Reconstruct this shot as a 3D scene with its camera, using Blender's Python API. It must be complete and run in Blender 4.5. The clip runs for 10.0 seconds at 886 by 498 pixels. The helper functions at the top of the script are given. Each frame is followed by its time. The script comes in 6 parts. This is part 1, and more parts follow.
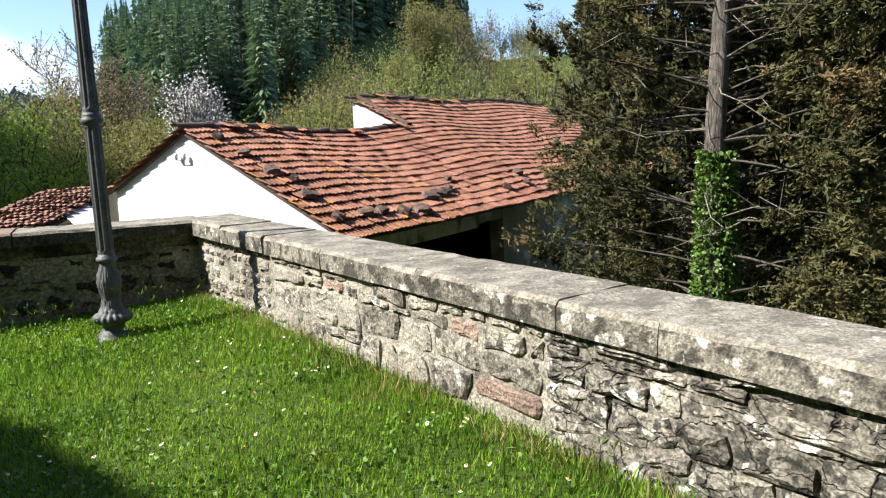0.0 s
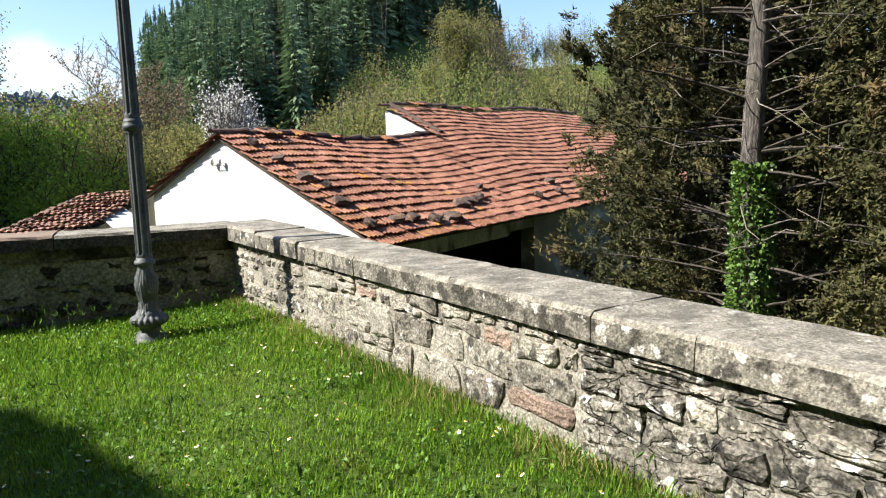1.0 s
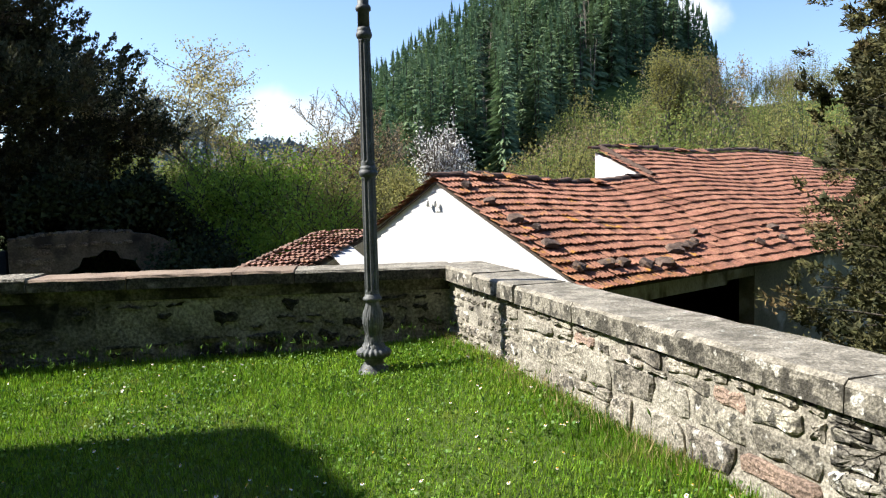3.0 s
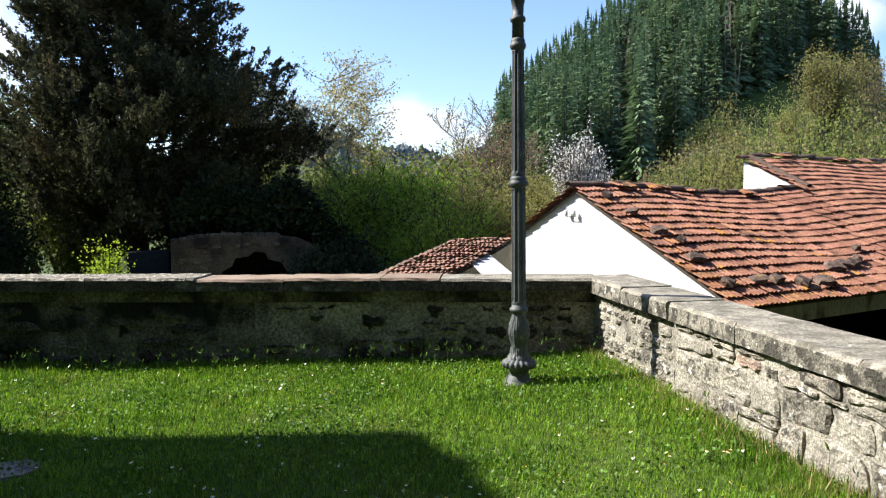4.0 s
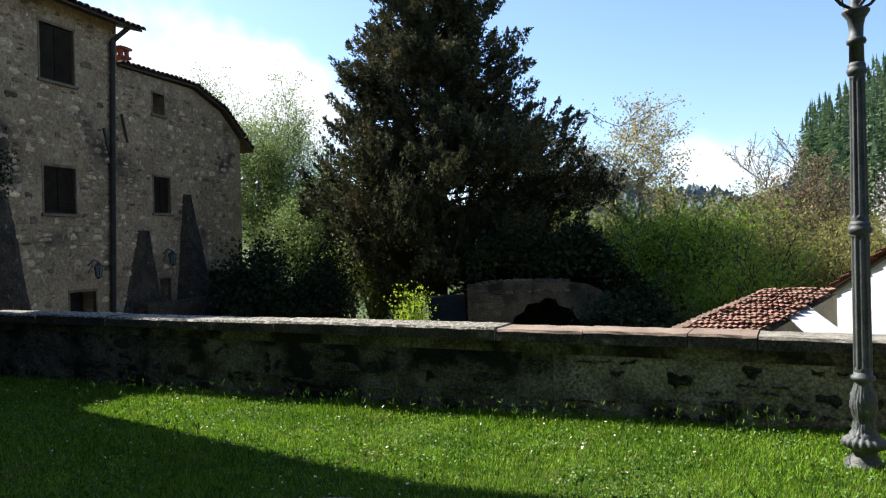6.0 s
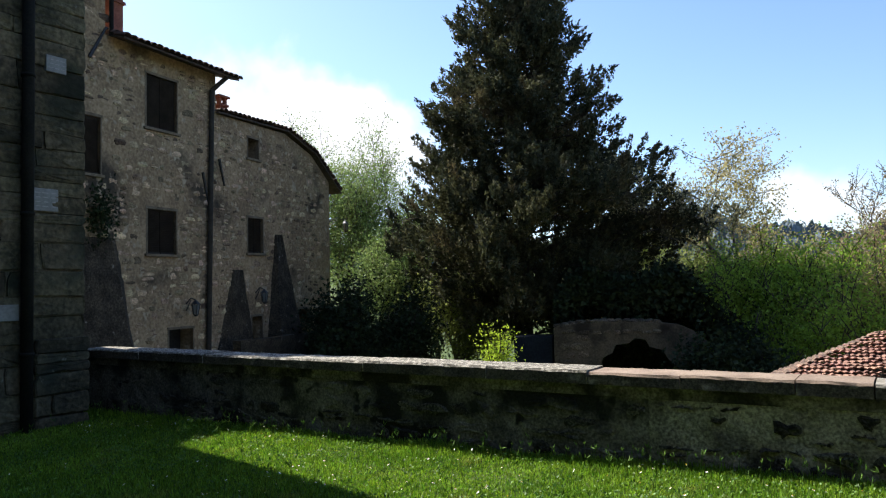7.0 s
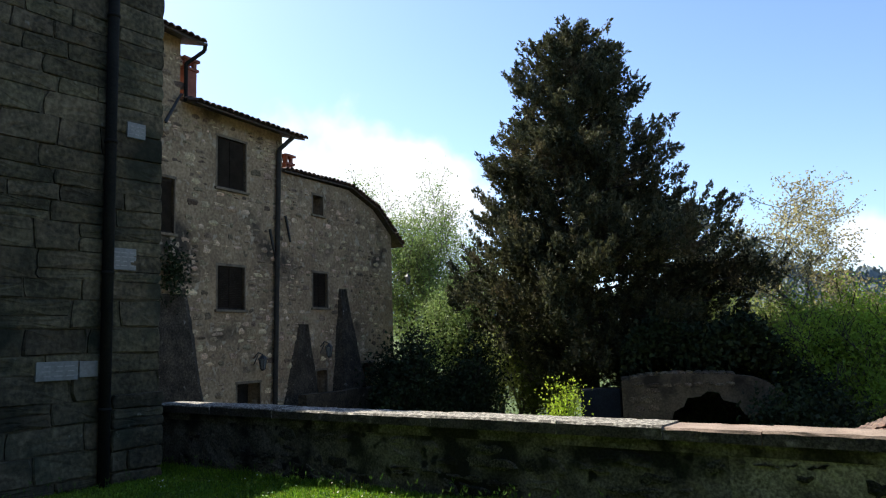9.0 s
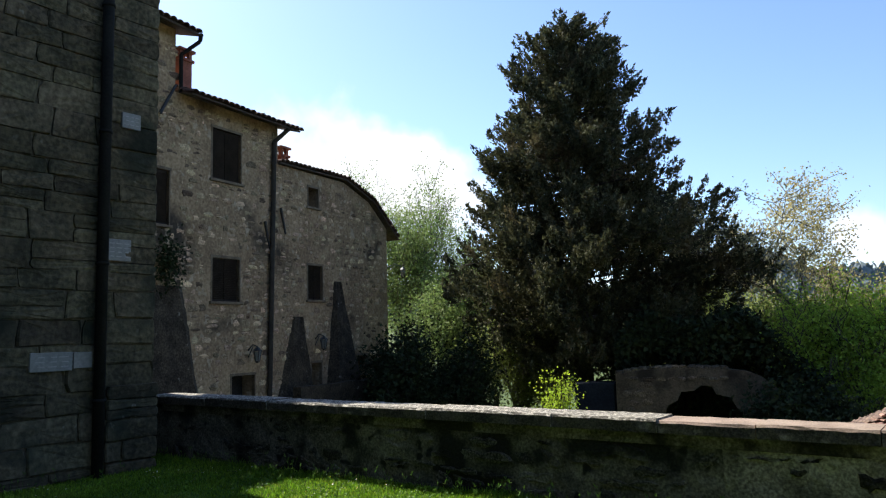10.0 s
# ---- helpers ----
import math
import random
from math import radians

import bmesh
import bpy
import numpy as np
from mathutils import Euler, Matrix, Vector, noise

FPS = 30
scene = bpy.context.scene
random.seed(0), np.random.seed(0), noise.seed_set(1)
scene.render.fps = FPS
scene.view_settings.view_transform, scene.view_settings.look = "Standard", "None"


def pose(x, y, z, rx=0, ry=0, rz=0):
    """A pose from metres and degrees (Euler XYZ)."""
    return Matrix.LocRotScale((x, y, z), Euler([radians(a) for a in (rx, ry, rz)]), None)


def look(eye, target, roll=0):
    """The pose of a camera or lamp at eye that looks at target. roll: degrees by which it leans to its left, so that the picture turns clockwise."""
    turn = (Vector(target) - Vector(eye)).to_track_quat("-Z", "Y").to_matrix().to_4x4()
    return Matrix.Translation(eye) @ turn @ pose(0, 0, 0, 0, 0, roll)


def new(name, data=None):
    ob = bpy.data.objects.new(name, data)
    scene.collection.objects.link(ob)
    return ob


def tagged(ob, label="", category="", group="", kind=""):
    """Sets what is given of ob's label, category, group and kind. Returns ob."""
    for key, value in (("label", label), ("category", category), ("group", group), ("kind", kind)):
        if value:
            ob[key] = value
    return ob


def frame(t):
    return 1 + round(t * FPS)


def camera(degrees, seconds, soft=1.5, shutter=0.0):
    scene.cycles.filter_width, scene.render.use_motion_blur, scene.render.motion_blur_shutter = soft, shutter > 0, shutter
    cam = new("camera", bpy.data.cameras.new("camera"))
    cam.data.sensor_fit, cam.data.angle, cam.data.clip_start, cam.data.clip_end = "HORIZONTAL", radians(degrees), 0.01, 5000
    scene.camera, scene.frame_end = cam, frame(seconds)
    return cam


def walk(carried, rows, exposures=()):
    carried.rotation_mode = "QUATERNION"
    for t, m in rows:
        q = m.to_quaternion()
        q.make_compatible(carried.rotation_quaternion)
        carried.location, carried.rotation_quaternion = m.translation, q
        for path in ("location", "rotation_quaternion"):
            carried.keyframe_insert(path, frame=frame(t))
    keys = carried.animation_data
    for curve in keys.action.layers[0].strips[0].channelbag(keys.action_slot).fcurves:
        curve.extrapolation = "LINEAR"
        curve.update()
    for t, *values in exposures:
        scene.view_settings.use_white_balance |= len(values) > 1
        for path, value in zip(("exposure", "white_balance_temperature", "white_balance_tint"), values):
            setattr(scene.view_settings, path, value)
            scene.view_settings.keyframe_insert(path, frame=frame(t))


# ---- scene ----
cam = camera(61.7, 10.0, 1.2)
PATH = [
    (0, (1.337, -0.517, 1.59), (2.126, 1.294, 1.281), -2.1),
    (0.5, (1.323, -0.518, 1.599), (2.087, 1.306, 1.3), -1.7),
    (1, (1.311, -0.514, 1.599), (2.029, 1.33, 1.312), -1.6),
    (1.5, (1.271, -0.525, 1.614), (1.912, 1.352, 1.355), -0.9),
    (2, (1.25, -0.51, 1.621), (1.798, 1.402, 1.414), -0.4),
    (2.2, (1.252, -0.491, 1.62), (1.733, 1.44, 1.422), -0.8),
    (3.5, (1.086, -0.524, 1.665), (1.125, 1.47, 1.514), -0.9),
    (4, (0.999, -0.491, 1.676), (0.86, 1.5, 1.536), -0.6),
    (4.5, (0.934, -0.388, 1.688), (0.555, 1.572, 1.574), -1.0),
    (5, (0.862, -0.314, 1.69), (0.272, 1.595, 1.6), -0.4),
    (5.5, (0.842, -0.312, 1.71), (0.103, 1.545, 1.656), -1.3),
    (6, (0.804, -0.308, 1.734), (-0.064, 1.494, 1.726), -1.3),
    (6.2, (0.723, -0.282, 1.742), (-0.198, 1.493, 1.754), -1.2),
    (7.5, (0.727, -0.359, 1.773), (-0.382, 1.298, 1.924), -1.3),
    (8, (0.7, -0.416, 1.792), (-0.452, 1.207, 1.984), -1.2),
    (8.5, (0.678, -0.353, 1.812), (-0.505, 1.244, 2.035), -1.6),
    (9, (0.675, -0.35, 1.777), (-0.508, 1.244, 2.02), -1.8),
    (9.5, (0.645, -0.366, 1.77), (-0.531, 1.234, 2.012), -1.6),
    (10, (0.661, -0.354, 1.77), (-0.513, 1.25, 1.995), -1.5),
]
walk(cam, [(t, look(eye, target, roll)) for t, eye, target, roll in PATH], exposures=((0, 1.22), (10, 1.22)))

# ---- light and sky ----
SUN_EL, SUN_H = 42.0, Vector((-1.0, 0.21, 0.0)).normalized()
sun_dir = Vector((SUN_H.x * math.cos(radians(SUN_EL)), SUN_H.y * math.cos(radians(SUN_EL)), math.sin(radians(SUN_EL))))
sun = new("sun", bpy.data.lights.new("sun", "SUN"))
sun.data.energy, sun.data.angle, sun.data.color = 5.0, radians(0.5), (1.0, 0.95, 0.86)
sun.matrix_world = look(sun_dir * 50, (0, 0, 0))

world = bpy.data.worlds.new("sky")
scene.world = world
world.use_nodes = True
wn, wl = world.node_tree.nodes, world.node_tree.links
wn.clear()
sky = wn.new("ShaderNodeTexSky")
sky.sky_type, sky.sun_disc = "NISHITA", False
sky.sun_elevation, sky.sun_rotation = radians(SUN_EL), math.atan2(sun_dir.x, sun_dir.y)
sky.air_density, sky.dust_density, sky.ozone_density = 1.0, 0.6, 1.5
tc = wn.new("ShaderNodeTexCoord")
cloud_noise = wn.new("ShaderNodeTexNoise")
cloud_noise.inputs["Scale"].default_value, cloud_noise.inputs["Detail"].default_value = 9.0, 6.0
wl.new(tc.outputs["Generated"], cloud_noise.inputs["Vector"])
total = None


def cloud_at(az, el, half, thick, full):
    """The mask of one bank of cloud round a direction of the sky."""
    d = Vector((math.sin(radians(az)) * math.cos(radians(el)), math.cos(radians(az)) * math.cos(radians(el)), math.sin(radians(el))))
    sub = wn.new("ShaderNodeVectorMath")
    sub.operation = "SUBTRACT"
    sub.inputs[1].default_value = d
    wl.new(tc.outputs["Generated"], sub.inputs[0])
    mul = wn.new("ShaderNodeVectorMath")
    mul.operation = "MULTIPLY"
    mul.inputs[1].default_value = (1 / half, 1 / half, 1 / thick)
    wl.new(sub.outputs[0], mul.inputs[0])
    ln = wn.new("ShaderNodeVectorMath")
    ln.operation = "LENGTH"
    wl.new(mul.outputs[0], ln.inputs[0])
    jag = wn.new("ShaderNodeMath")
    jag.operation = "MULTIPLY_ADD"
    jag.inputs[1].default_value = 2.2
    wl.new(cloud_noise.outputs["Fac"], jag.inputs[0])
    wl.new(ln.outputs["Value"], jag.inputs[2])
    ramp = wn.new("ShaderNodeMapRange")
    ramp.interpolation_type = "SMOOTHSTEP"
    ramp.inputs["From Min"].default_value, ramp.inputs["From Max"].default_value = 1.95, 1.3
    ramp.inputs["To Max"].default_value = full
    wl.new(jag.outputs[0], ramp.inputs["Value"])
    return ramp.outputs["Result"]


for bank in ((-39, 10.5, 0.19, 0.14, 1.0), (-48, 12, 0.15, 0.15, 1.0), (-6.5, 6.0, 0.10, 0.05, 0.75), (-10, 24.8, 0.07, 0.03, 0.8), (3, 3.5, 0.14, 0.06, 0.7), (24, 11.5, 0.06, 0.035, 0.8), (80, 12, 0.3, 0.08, 0.8), (150, 15, 0.4, 0.1, 0.8), (-110, 18, 0.4, 0.12, 0.8)):
    got = cloud_at(*bank)
    if total is None:
        total = got
    else:
        top = wn.new("ShaderNodeMath")
        top.operation = "MAXIMUM"
        wl.new(total, top.inputs[0])
        wl.new(got, top.inputs[1])
        total = top.outputs[0]
cmix = wn.new("ShaderNodeMix")
cmix.data_type = "RGBA"
cmix.inputs[7].default_value = (6.0, 6.2, 6.4, 1)
wl.new(total, cmix.inputs[0])
tint = wn.new("ShaderNodeMix")
tint.data_type, tint.blend_type = "RGBA", "MULTIPLY"
tint.inputs[0].default_value = 1.0
tint.inputs[7].default_value = (0.90, 0.99, 1.18, 1)
wl.new(sky.outputs[0], tint.inputs[6])
wl.new(tint.outputs[2], cmix.inputs[6])
bg = wn.new("ShaderNodeBackground")
bg.inputs["Strength"].default_value = 0.088
wl.new(cmix.outputs[2], bg.inputs["Color"])
wout = wn.new("ShaderNodeOutputWorld")
wl.new(bg.outputs[0], wout.inputs["Surface"])


# ---- materials ----
def material(name, low, high, scale=3.0, fine=40.0, rough=0.9, bump=0.4, rand=0.0, island=0.0, metal=0.0, spot=None, spot_at=0.62, spot_scale=2.0, spot2=None, spot2_at=0.66, spot2_scale=7.0, thin=0.0, stretch=(1, 1, 1), soft=0.12, grit=0.0, grit_scale=110.0, crack=0.0):
    """A weathered surface: two colours mixed by coarse and fine noise, up to two kinds of stain, relief, and variation by object or by island."""
    m = bpy.data.materials.new(name)
    m.use_nodes = True
    nt = m.node_tree
    nd, lk = nt.nodes, nt.links
    bsdf = nd["Principled BSDF"]
    geo = nd.new("ShaderNodeNewGeometry")
    mp = nd.new("ShaderNodeVectorMath")
    mp.operation = "MULTIPLY"
    mp.inputs[1].default_value = stretch
    lk.new(geo.outputs["Position"], mp.inputs[0])

    def noise_tex(s, detail=5.0):
        n = nd.new("ShaderNodeTexNoise")
        n.inputs["Scale"].default_value, n.inputs["Detail"].default_value = s, detail
        lk.new(mp.outputs[0], n.inputs["Vector"])
        return n.outputs["Fac"]

    def mix(fac, a, b):
        x = nd.new("ShaderNodeMix")
        x.data_type = "RGBA"
        for sock, val in ((x.inputs[0], fac), (x.inputs[6], a), (x.inputs[7], b)):
            if isinstance(val, (tuple, list)):
                sock.default_value = (*val, 1)
            elif isinstance(val, float):
                sock.default_value = val
            else:
                lk.new(val, sock)
        return x.outputs[2]

    def ranged(sock, a, b):
        r = nd.new("ShaderNodeMapRange")
        r.inputs["From Min"].default_value, r.inputs["From Max"].default_value = a, b
        lk.new(sock, r.inputs["Value"])
        return r.outputs["Result"]

    coarse, grain = noise_tex(scale), noise_tex(fine, 6.0)
    both = nd.new("ShaderNodeMath")
    both.operation = "MULTIPLY_ADD"
    both.inputs[1].default_value = 0.5
    lk.new(grain, both.inputs[0])
    half = nd.new("ShaderNodeMath")
    half.operation = "MULTIPLY"
    half.inputs[1].default_value = 0.5
    lk.new(coarse, half.inputs[0])
    lk.new(half.outputs[0], both.inputs[2])
    col = mix(ranged(both.outputs[0], 0.39, 0.61), low, high)
    if spot:
        col = mix(ranged(noise_tex(spot_scale, 8.0), spot_at, spot_at + soft), col, spot)
    if spot2:
        col = mix(ranged(noise_tex(spot2_scale, 8.0), spot2_at, spot2_at + soft * 0.6), col, spot2)
    if grit:
        speck = nd.new("ShaderNodeMapRange")
        speck.inputs["From Min"].default_value, speck.inputs["From Max"].default_value = 0.36, 0.64
        speck.inputs["To Min"].default_value, speck.inputs["To Max"].default_value = 1 - grit, 1 + grit * 0.8
        lk.new(noise_tex(grit_scale, 3.0), speck.inputs["Value"])
        grain_hsv = nd.new("ShaderNodeHueSaturation")
        lk.new(speck.outputs["Result"], grain_hsv.inputs["Value"])
        lk.new(col, grain_hsv.inputs["Color"])
        col = grain_hsv.outputs["Color"]
    fissure = None
    if crack:
        warp = nd.new("ShaderNodeMix")
        warp.data_type, warp.blend_type = "VECTOR", "MIX"
        warp.inputs[0].default_value = 0.12
        nz = nd.new("ShaderNodeTexNoise")
        nz.inputs["Scale"].default_value, nz.inputs["Detail"].default_value = 7.0, 4.0
        lk.new(mp.outputs[0], nz.inputs["Vector"])
        lk.new(mp.outputs[0], warp.inputs[4])
        lk.new(nz.outputs["Color"], warp.inputs[5])
        flat = nd.new("ShaderNodeVectorMath")
        flat.operation = "MULTIPLY"
        flat.inputs[1].default_value = (1, 1, 2.4)
        lk.new(warp.outputs[1], flat.inputs[0])
        vor = nd.new("ShaderNodeTexVoronoi")
        vor.feature = "DISTANCE_TO_EDGE"
        vor.inputs["Scale"].default_value = 4.6
        lk.new(flat.outputs[0], vor.inputs["Vector"])
        fissure = ranged(vor.outputs["Distance"], 0.0, 0.028)
        deep = nd.new("ShaderNodeMapRange")
        deep.inputs["To Min"].default_value = 1 - crack
        lk.new(fissure, deep.inputs["Value"])
        line_hsv = nd.new("ShaderNodeHueSaturation")
        lk.new(deep.outputs["Result"], line_hsv.inputs["Value"])
        lk.new(col, line_hsv.inputs["Color"])
        col = line_hsv.outputs["Color"]
    if rand or island:
        info = nd.new("ShaderNodeObjectInfo").outputs["Random"] if rand else geo.outputs["Random Per Island"]
        amount = rand or island
        hsv = nd.new("ShaderNodeHueSaturation")
        val = nd.new("ShaderNodeMapRange")
        val.inputs["To Min"].default_value, val.inputs["To Max"].default_value = 1 - amount, 1 + amount
        lk.new(info, val.inputs["Value"])
        lk.new(val.outputs["Result"], hsv.inputs["Value"])
        hue = nd.new("ShaderNodeMath")
        hue.operation = "MULTIPLY_ADD"
        hue.inputs[1].default_value, hue.inputs[2].default_value = 0.06 * amount, 0.5 - 0.03 * amount
        sc = nd.new("ShaderNodeMath")
        sc.operation = "FRACT"
        tm = nd.new("ShaderNodeMath")
        tm.operation = "MULTIPLY"
        tm.inputs[1].default_value = 7.31
        lk.new(info, tm.inputs[0])
        lk.new(tm.outputs[0], sc.inputs[0])
        lk.new(sc.outputs[0], hue.inputs[0])
        lk.new(hue.outputs[0], hsv.inputs["Hue"])
        lk.new(col, hsv.inputs["Color"])
        col = hsv.outputs["Color"]
    lk.new(col, bsdf.inputs["Base Color"])
    bsdf.inputs["Roughness"].default_value, bsdf.inputs["Metallic"].default_value = rough, metal
    bsdf.inputs["Specular IOR Level"].default_value = 0.25 if rough > 0.6 else 0.5
    if bump:
        bp = nd.new("ShaderNodeBump")
        bp.inputs["Strength"].default_value, bp.inputs["Distance"].default_value = bump, 0.03
        lk.new(both.outputs[0], bp.inputs["Height"])
        if fissure is not None:
            split = nd.new("ShaderNodeBump")
            split.inputs["Strength"].default_value, split.inputs["Distance"].default_value = 0.9, 0.02
            lk.new(fissure, split.inputs["Height"])
            lk.new(bp.outputs[0], split.inputs["Normal"])
            lk.new(split.outputs[0], bsdf.inputs["Normal"])
        else:
            lk.new(bp.outputs[0], bsdf.inputs["Normal"])
    if thin:
        tr = nd.new("ShaderNodeBsdfTranslucent")
        lk.new(col, tr.inputs["Color"])
        ms = nd.new("ShaderNodeMixShader")
        ms.inputs[0].default_value = thin
        lk.new(bsdf.outputs[0], ms.inputs[1])
        lk.new(tr.outputs[0], ms.inputs[2])
        lk.new(ms.outputs[0], nd["Material Output"].inputs["Surface"])
    return m


M_soil = material("meadow_soil", (0.03, 0.052, 0.008), (0.07, 0.105, 0.018), 1.2, 30, 0.95, 0.5)
M_grass = material("grass_blade", (0.10, 0.21, 0.012), (0.222, 0.36, 0.028), 0.9, 9, 0.68, 0.0, island=0.6, thin=0.35, spot=(0.23, 0.27, 0.045), spot_at=0.6, spot_scale=1.6)
M_clover = material("clover_leaf", (0.06, 0.15, 0.012), (0.14, 0.26, 0.025), 1.5, 8, 0.6, 0.0, island=0.35, thin=0.25)
M_weed = material("seed_head_dark_green", (0.06, 0.13, 0.02), (0.12, 0.20, 0.035), 3, 20, 0.8, 0.0, island=0.3, thin=0.2)
M_straw = material("dry_straw", (0.26, 0.2, 0.09), (0.46, 0.38, 0.19), 3, 20, 0.85, 0.0, island=0.3, thin=0.3)
M_daisy = material("daisy_white", (0.75, 0.75, 0.72), (0.85, 0.85, 0.82), 9, 60, 0.6, 0.0)
M_daisy_eye = material("daisy_yellow", (0.7, 0.45, 0.03), (0.8, 0.55, 0.05), 9, 60, 0.6, 0.0)
M_stone_dark = material("dark_rubble_stone", (0.10, 0.092, 0.077), (0.265, 0.244, 0.205), 6, 45, 0.95, 1.0, rand=0.3, soft=0.06, spot=(0.05, 0.047, 0.041), spot_at=0.52, spot_scale=17, spot2=(0.56, 0.55, 0.51), spot2_at=0.61, spot2_scale=12, grit=0.42, grit_scale=75.0, crack=0.42)
M_damp_pale = material("patchy_pale_render", (0.13, 0.118, 0.09), (0.33, 0.3, 0.235), 2.2, 30, 0.97, 0.9, spot=(0.05, 0.046, 0.036), spot_at=0.52, spot_scale=1.3, grit=0.4, grit_scale=40.0)
M_band = material("stained_render_band", (0.08, 0.072, 0.055), (0.21, 0.19, 0.148), 1.6, 30, 0.97, 0.9, spot=(0.025, 0.023, 0.018), spot_at=0.48, spot_scale=2.2, grit=0.4, grit_scale=40.0)
# Darker copy of the facade tones: the ruin's shade is in these two colours
M_ruin = material("ruin_stonework", (0.06, 0.049, 0.033), (0.14, 0.115, 0.078), 1.5, 20, 0.97, 0.9, spot=(0.03, 0.025, 0.018), spot_at=0.55, spot_scale=1.2)
M_ruin_stone = material("ruin_stone", (0.06, 0.048, 0.032), (0.17, 0.137, 0.093), 2.5, 30, 0.95, 0.8, rand=0.4, grit=0.35, grit_scale=22.0)
M_stone = material("rubble_stone", (0.135, 0.122, 0.1), (0.35, 0.32, 0.265), 6, 45, 0.95, 0.9, rand=0.35, soft=0.07, spot=(0.075, 0.07, 0.06), spot_at=0.53, spot_scale=15, spot2=(0.55, 0.54, 0.50), spot2_at=0.61, spot2_scale=11, grit=0.42, grit_scale=75.0)
M_stone_warm = material("rubble_stone_warm", (0.16, 0.12, 0.095), (0.3, 0.225, 0.17), 6, 45, 0.95, 0.9, rand=0.3, spot2=(0.6, 0.58, 0.53), spot2_at=0.66, spot2_scale=9, grit=0.42, grit_scale=75.0)
M_mortar_dark = material("weathered_dark_mortar", (0.12, 0.11, 0.09), (0.27, 0.25, 0.21), 4, 35, 0.97, 1.0, spot=(0.06, 0.055, 0.047), spot_at=0.52, spot_scale=12, spot2=(0.50, 0.48, 0.43), spot2_at=0.60, spot2_scale=9, grit=0.42, grit_scale=75.0, crack=0.42)
M_mortar = material("lime_mortar", (0.2, 0.182, 0.15), (0.37, 0.345, 0.29), 3, 30, 0.97, 1.0, spot=(0.11, 0.10, 0.085), spot_at=0.56, spot_scale=3.2, grit=0.42, grit_scale=75.0)
M_coping = material("coping_stone", (0.14, 0.128, 0.102), (0.36, 0.33, 0.272), 5, 55, 0.95, 0.7, rand=0.12, spot=(0.135, 0.124, 0.1), soft=0.16, spot_at=0.5, spot_scale=9, spot2=(0.44, 0.44, 0.39), spot2_at=0.63, spot2_scale=16, grit=0.3, grit_scale=120.0)
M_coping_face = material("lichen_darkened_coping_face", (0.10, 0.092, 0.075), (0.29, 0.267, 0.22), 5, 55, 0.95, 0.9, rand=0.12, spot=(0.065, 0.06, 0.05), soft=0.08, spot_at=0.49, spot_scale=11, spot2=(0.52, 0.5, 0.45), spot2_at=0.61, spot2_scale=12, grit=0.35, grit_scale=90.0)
# Coping of the shaded parapet: dark for its shade, pale flecks for sunlit tops
M_coping_shade = material("shade_dark_coping_stone", (0.085, 0.078, 0.063), (0.24, 0.22, 0.18), 5, 55, 0.95, 0.7, rand=0.15, spot2=(0.46, 0.42, 0.345), spot2_at=0.52, spot2_scale=20, grit=0.3, grit_scale=90.0)
M_coping_warm = material("coping_stone_warm", (0.18, 0.133, 0.098), (0.29, 0.222, 0.168), 4, 50, 0.95, 0.4, rand=0.1, grit=0.2)
# Render of the shaded parapet: the shade is mixed into this dark colour
M_damp_shade = material("shade_dark_damp_render", (0.065, 0.059, 0.046), (0.185, 0.167, 0.13), 1.8, 25, 0.97, 0.8, spot=(0.016, 0.016, 0.013), spot_at=0.46, spot_scale=1.3, spot2=(0.014, 0.014, 0.012), spot2_at=0.58, spot2_scale=5, grit=0.4, grit_scale=40.0)
# Front faces of the shaded copings: their shade is put into this dark colour
M_front_shade = material("shade_dark_coping_front", (0.03, 0.026, 0.02), (0.11, 0.092, 0.072), 3.0, 40, 0.97, 0.8, rand=0.15, spot=(0.2, 0.17, 0.135), spot_at=0.6, spot_scale=7, grit=0.3, grit_scale=60.0)
# Stones of the same parapet, toned down with it for the shade
M_damp_shade_stone = material("shade_dark_damp_stone", (0.024, 0.022, 0.017), (0.085, 0.078, 0.062), 5, 40, 0.95, 0.9, rand=0.5, spot2=(0.25, 0.24, 0.21), spot2_at=0.69, spot2_scale=5, grit=0.4, grit_scale=40.0)
M_tile = material("clay_tile", (0.21, 0.092, 0.06), (0.37, 0.182, 0.122), 2.0, 30, 0.9, 0.5, rand=0.13, spot=(0.14, 0.07, 0.05), spot_at=0.57, spot_scale=1.7, spot2=(0.42, 0.20, 0.045), spot2_at=0.61, spot2_scale=3.0, grit=0.25, grit_scale=34.0)
M_tile_lichen = material("lichened_clay_tile", (0.20, 0.085, 0.045), (0.34, 0.16, 0.09), 3.0, 30, 0.9, 0.5, rand=0.2, spot=(0.36, 0.175, 0.04), spot_at=0.53, spot_scale=6, spot2=(0.10, 0.07, 0.05), spot2_at=0.58, spot2_scale=5, grit=0.25, grit_scale=34.0)
M_tile_far = material("clay_tile_far", (0.21, 0.092, 0.06), (0.37, 0.182, 0.122), 2.0, 30, 0.9, 0.5, island=0.13, spot=(0.14, 0.07, 0.05), spot_at=0.57, spot_scale=1.7, spot2=(0.46, 0.22, 0.05), spot2_at=0.67, spot2_scale=3.0, grit=0.25, grit_scale=34.0)
# Old brown tile; on the shed's far slope the dark tone is its shade
M_tile_old_shade = material("old_and_shade_brown_tile", (0.085, 0.058, 0.045), (0.17, 0.115, 0.085), 2.0, 30, 0.95, 0.5, island=0.4, grit=0.25, grit_scale=34.0)
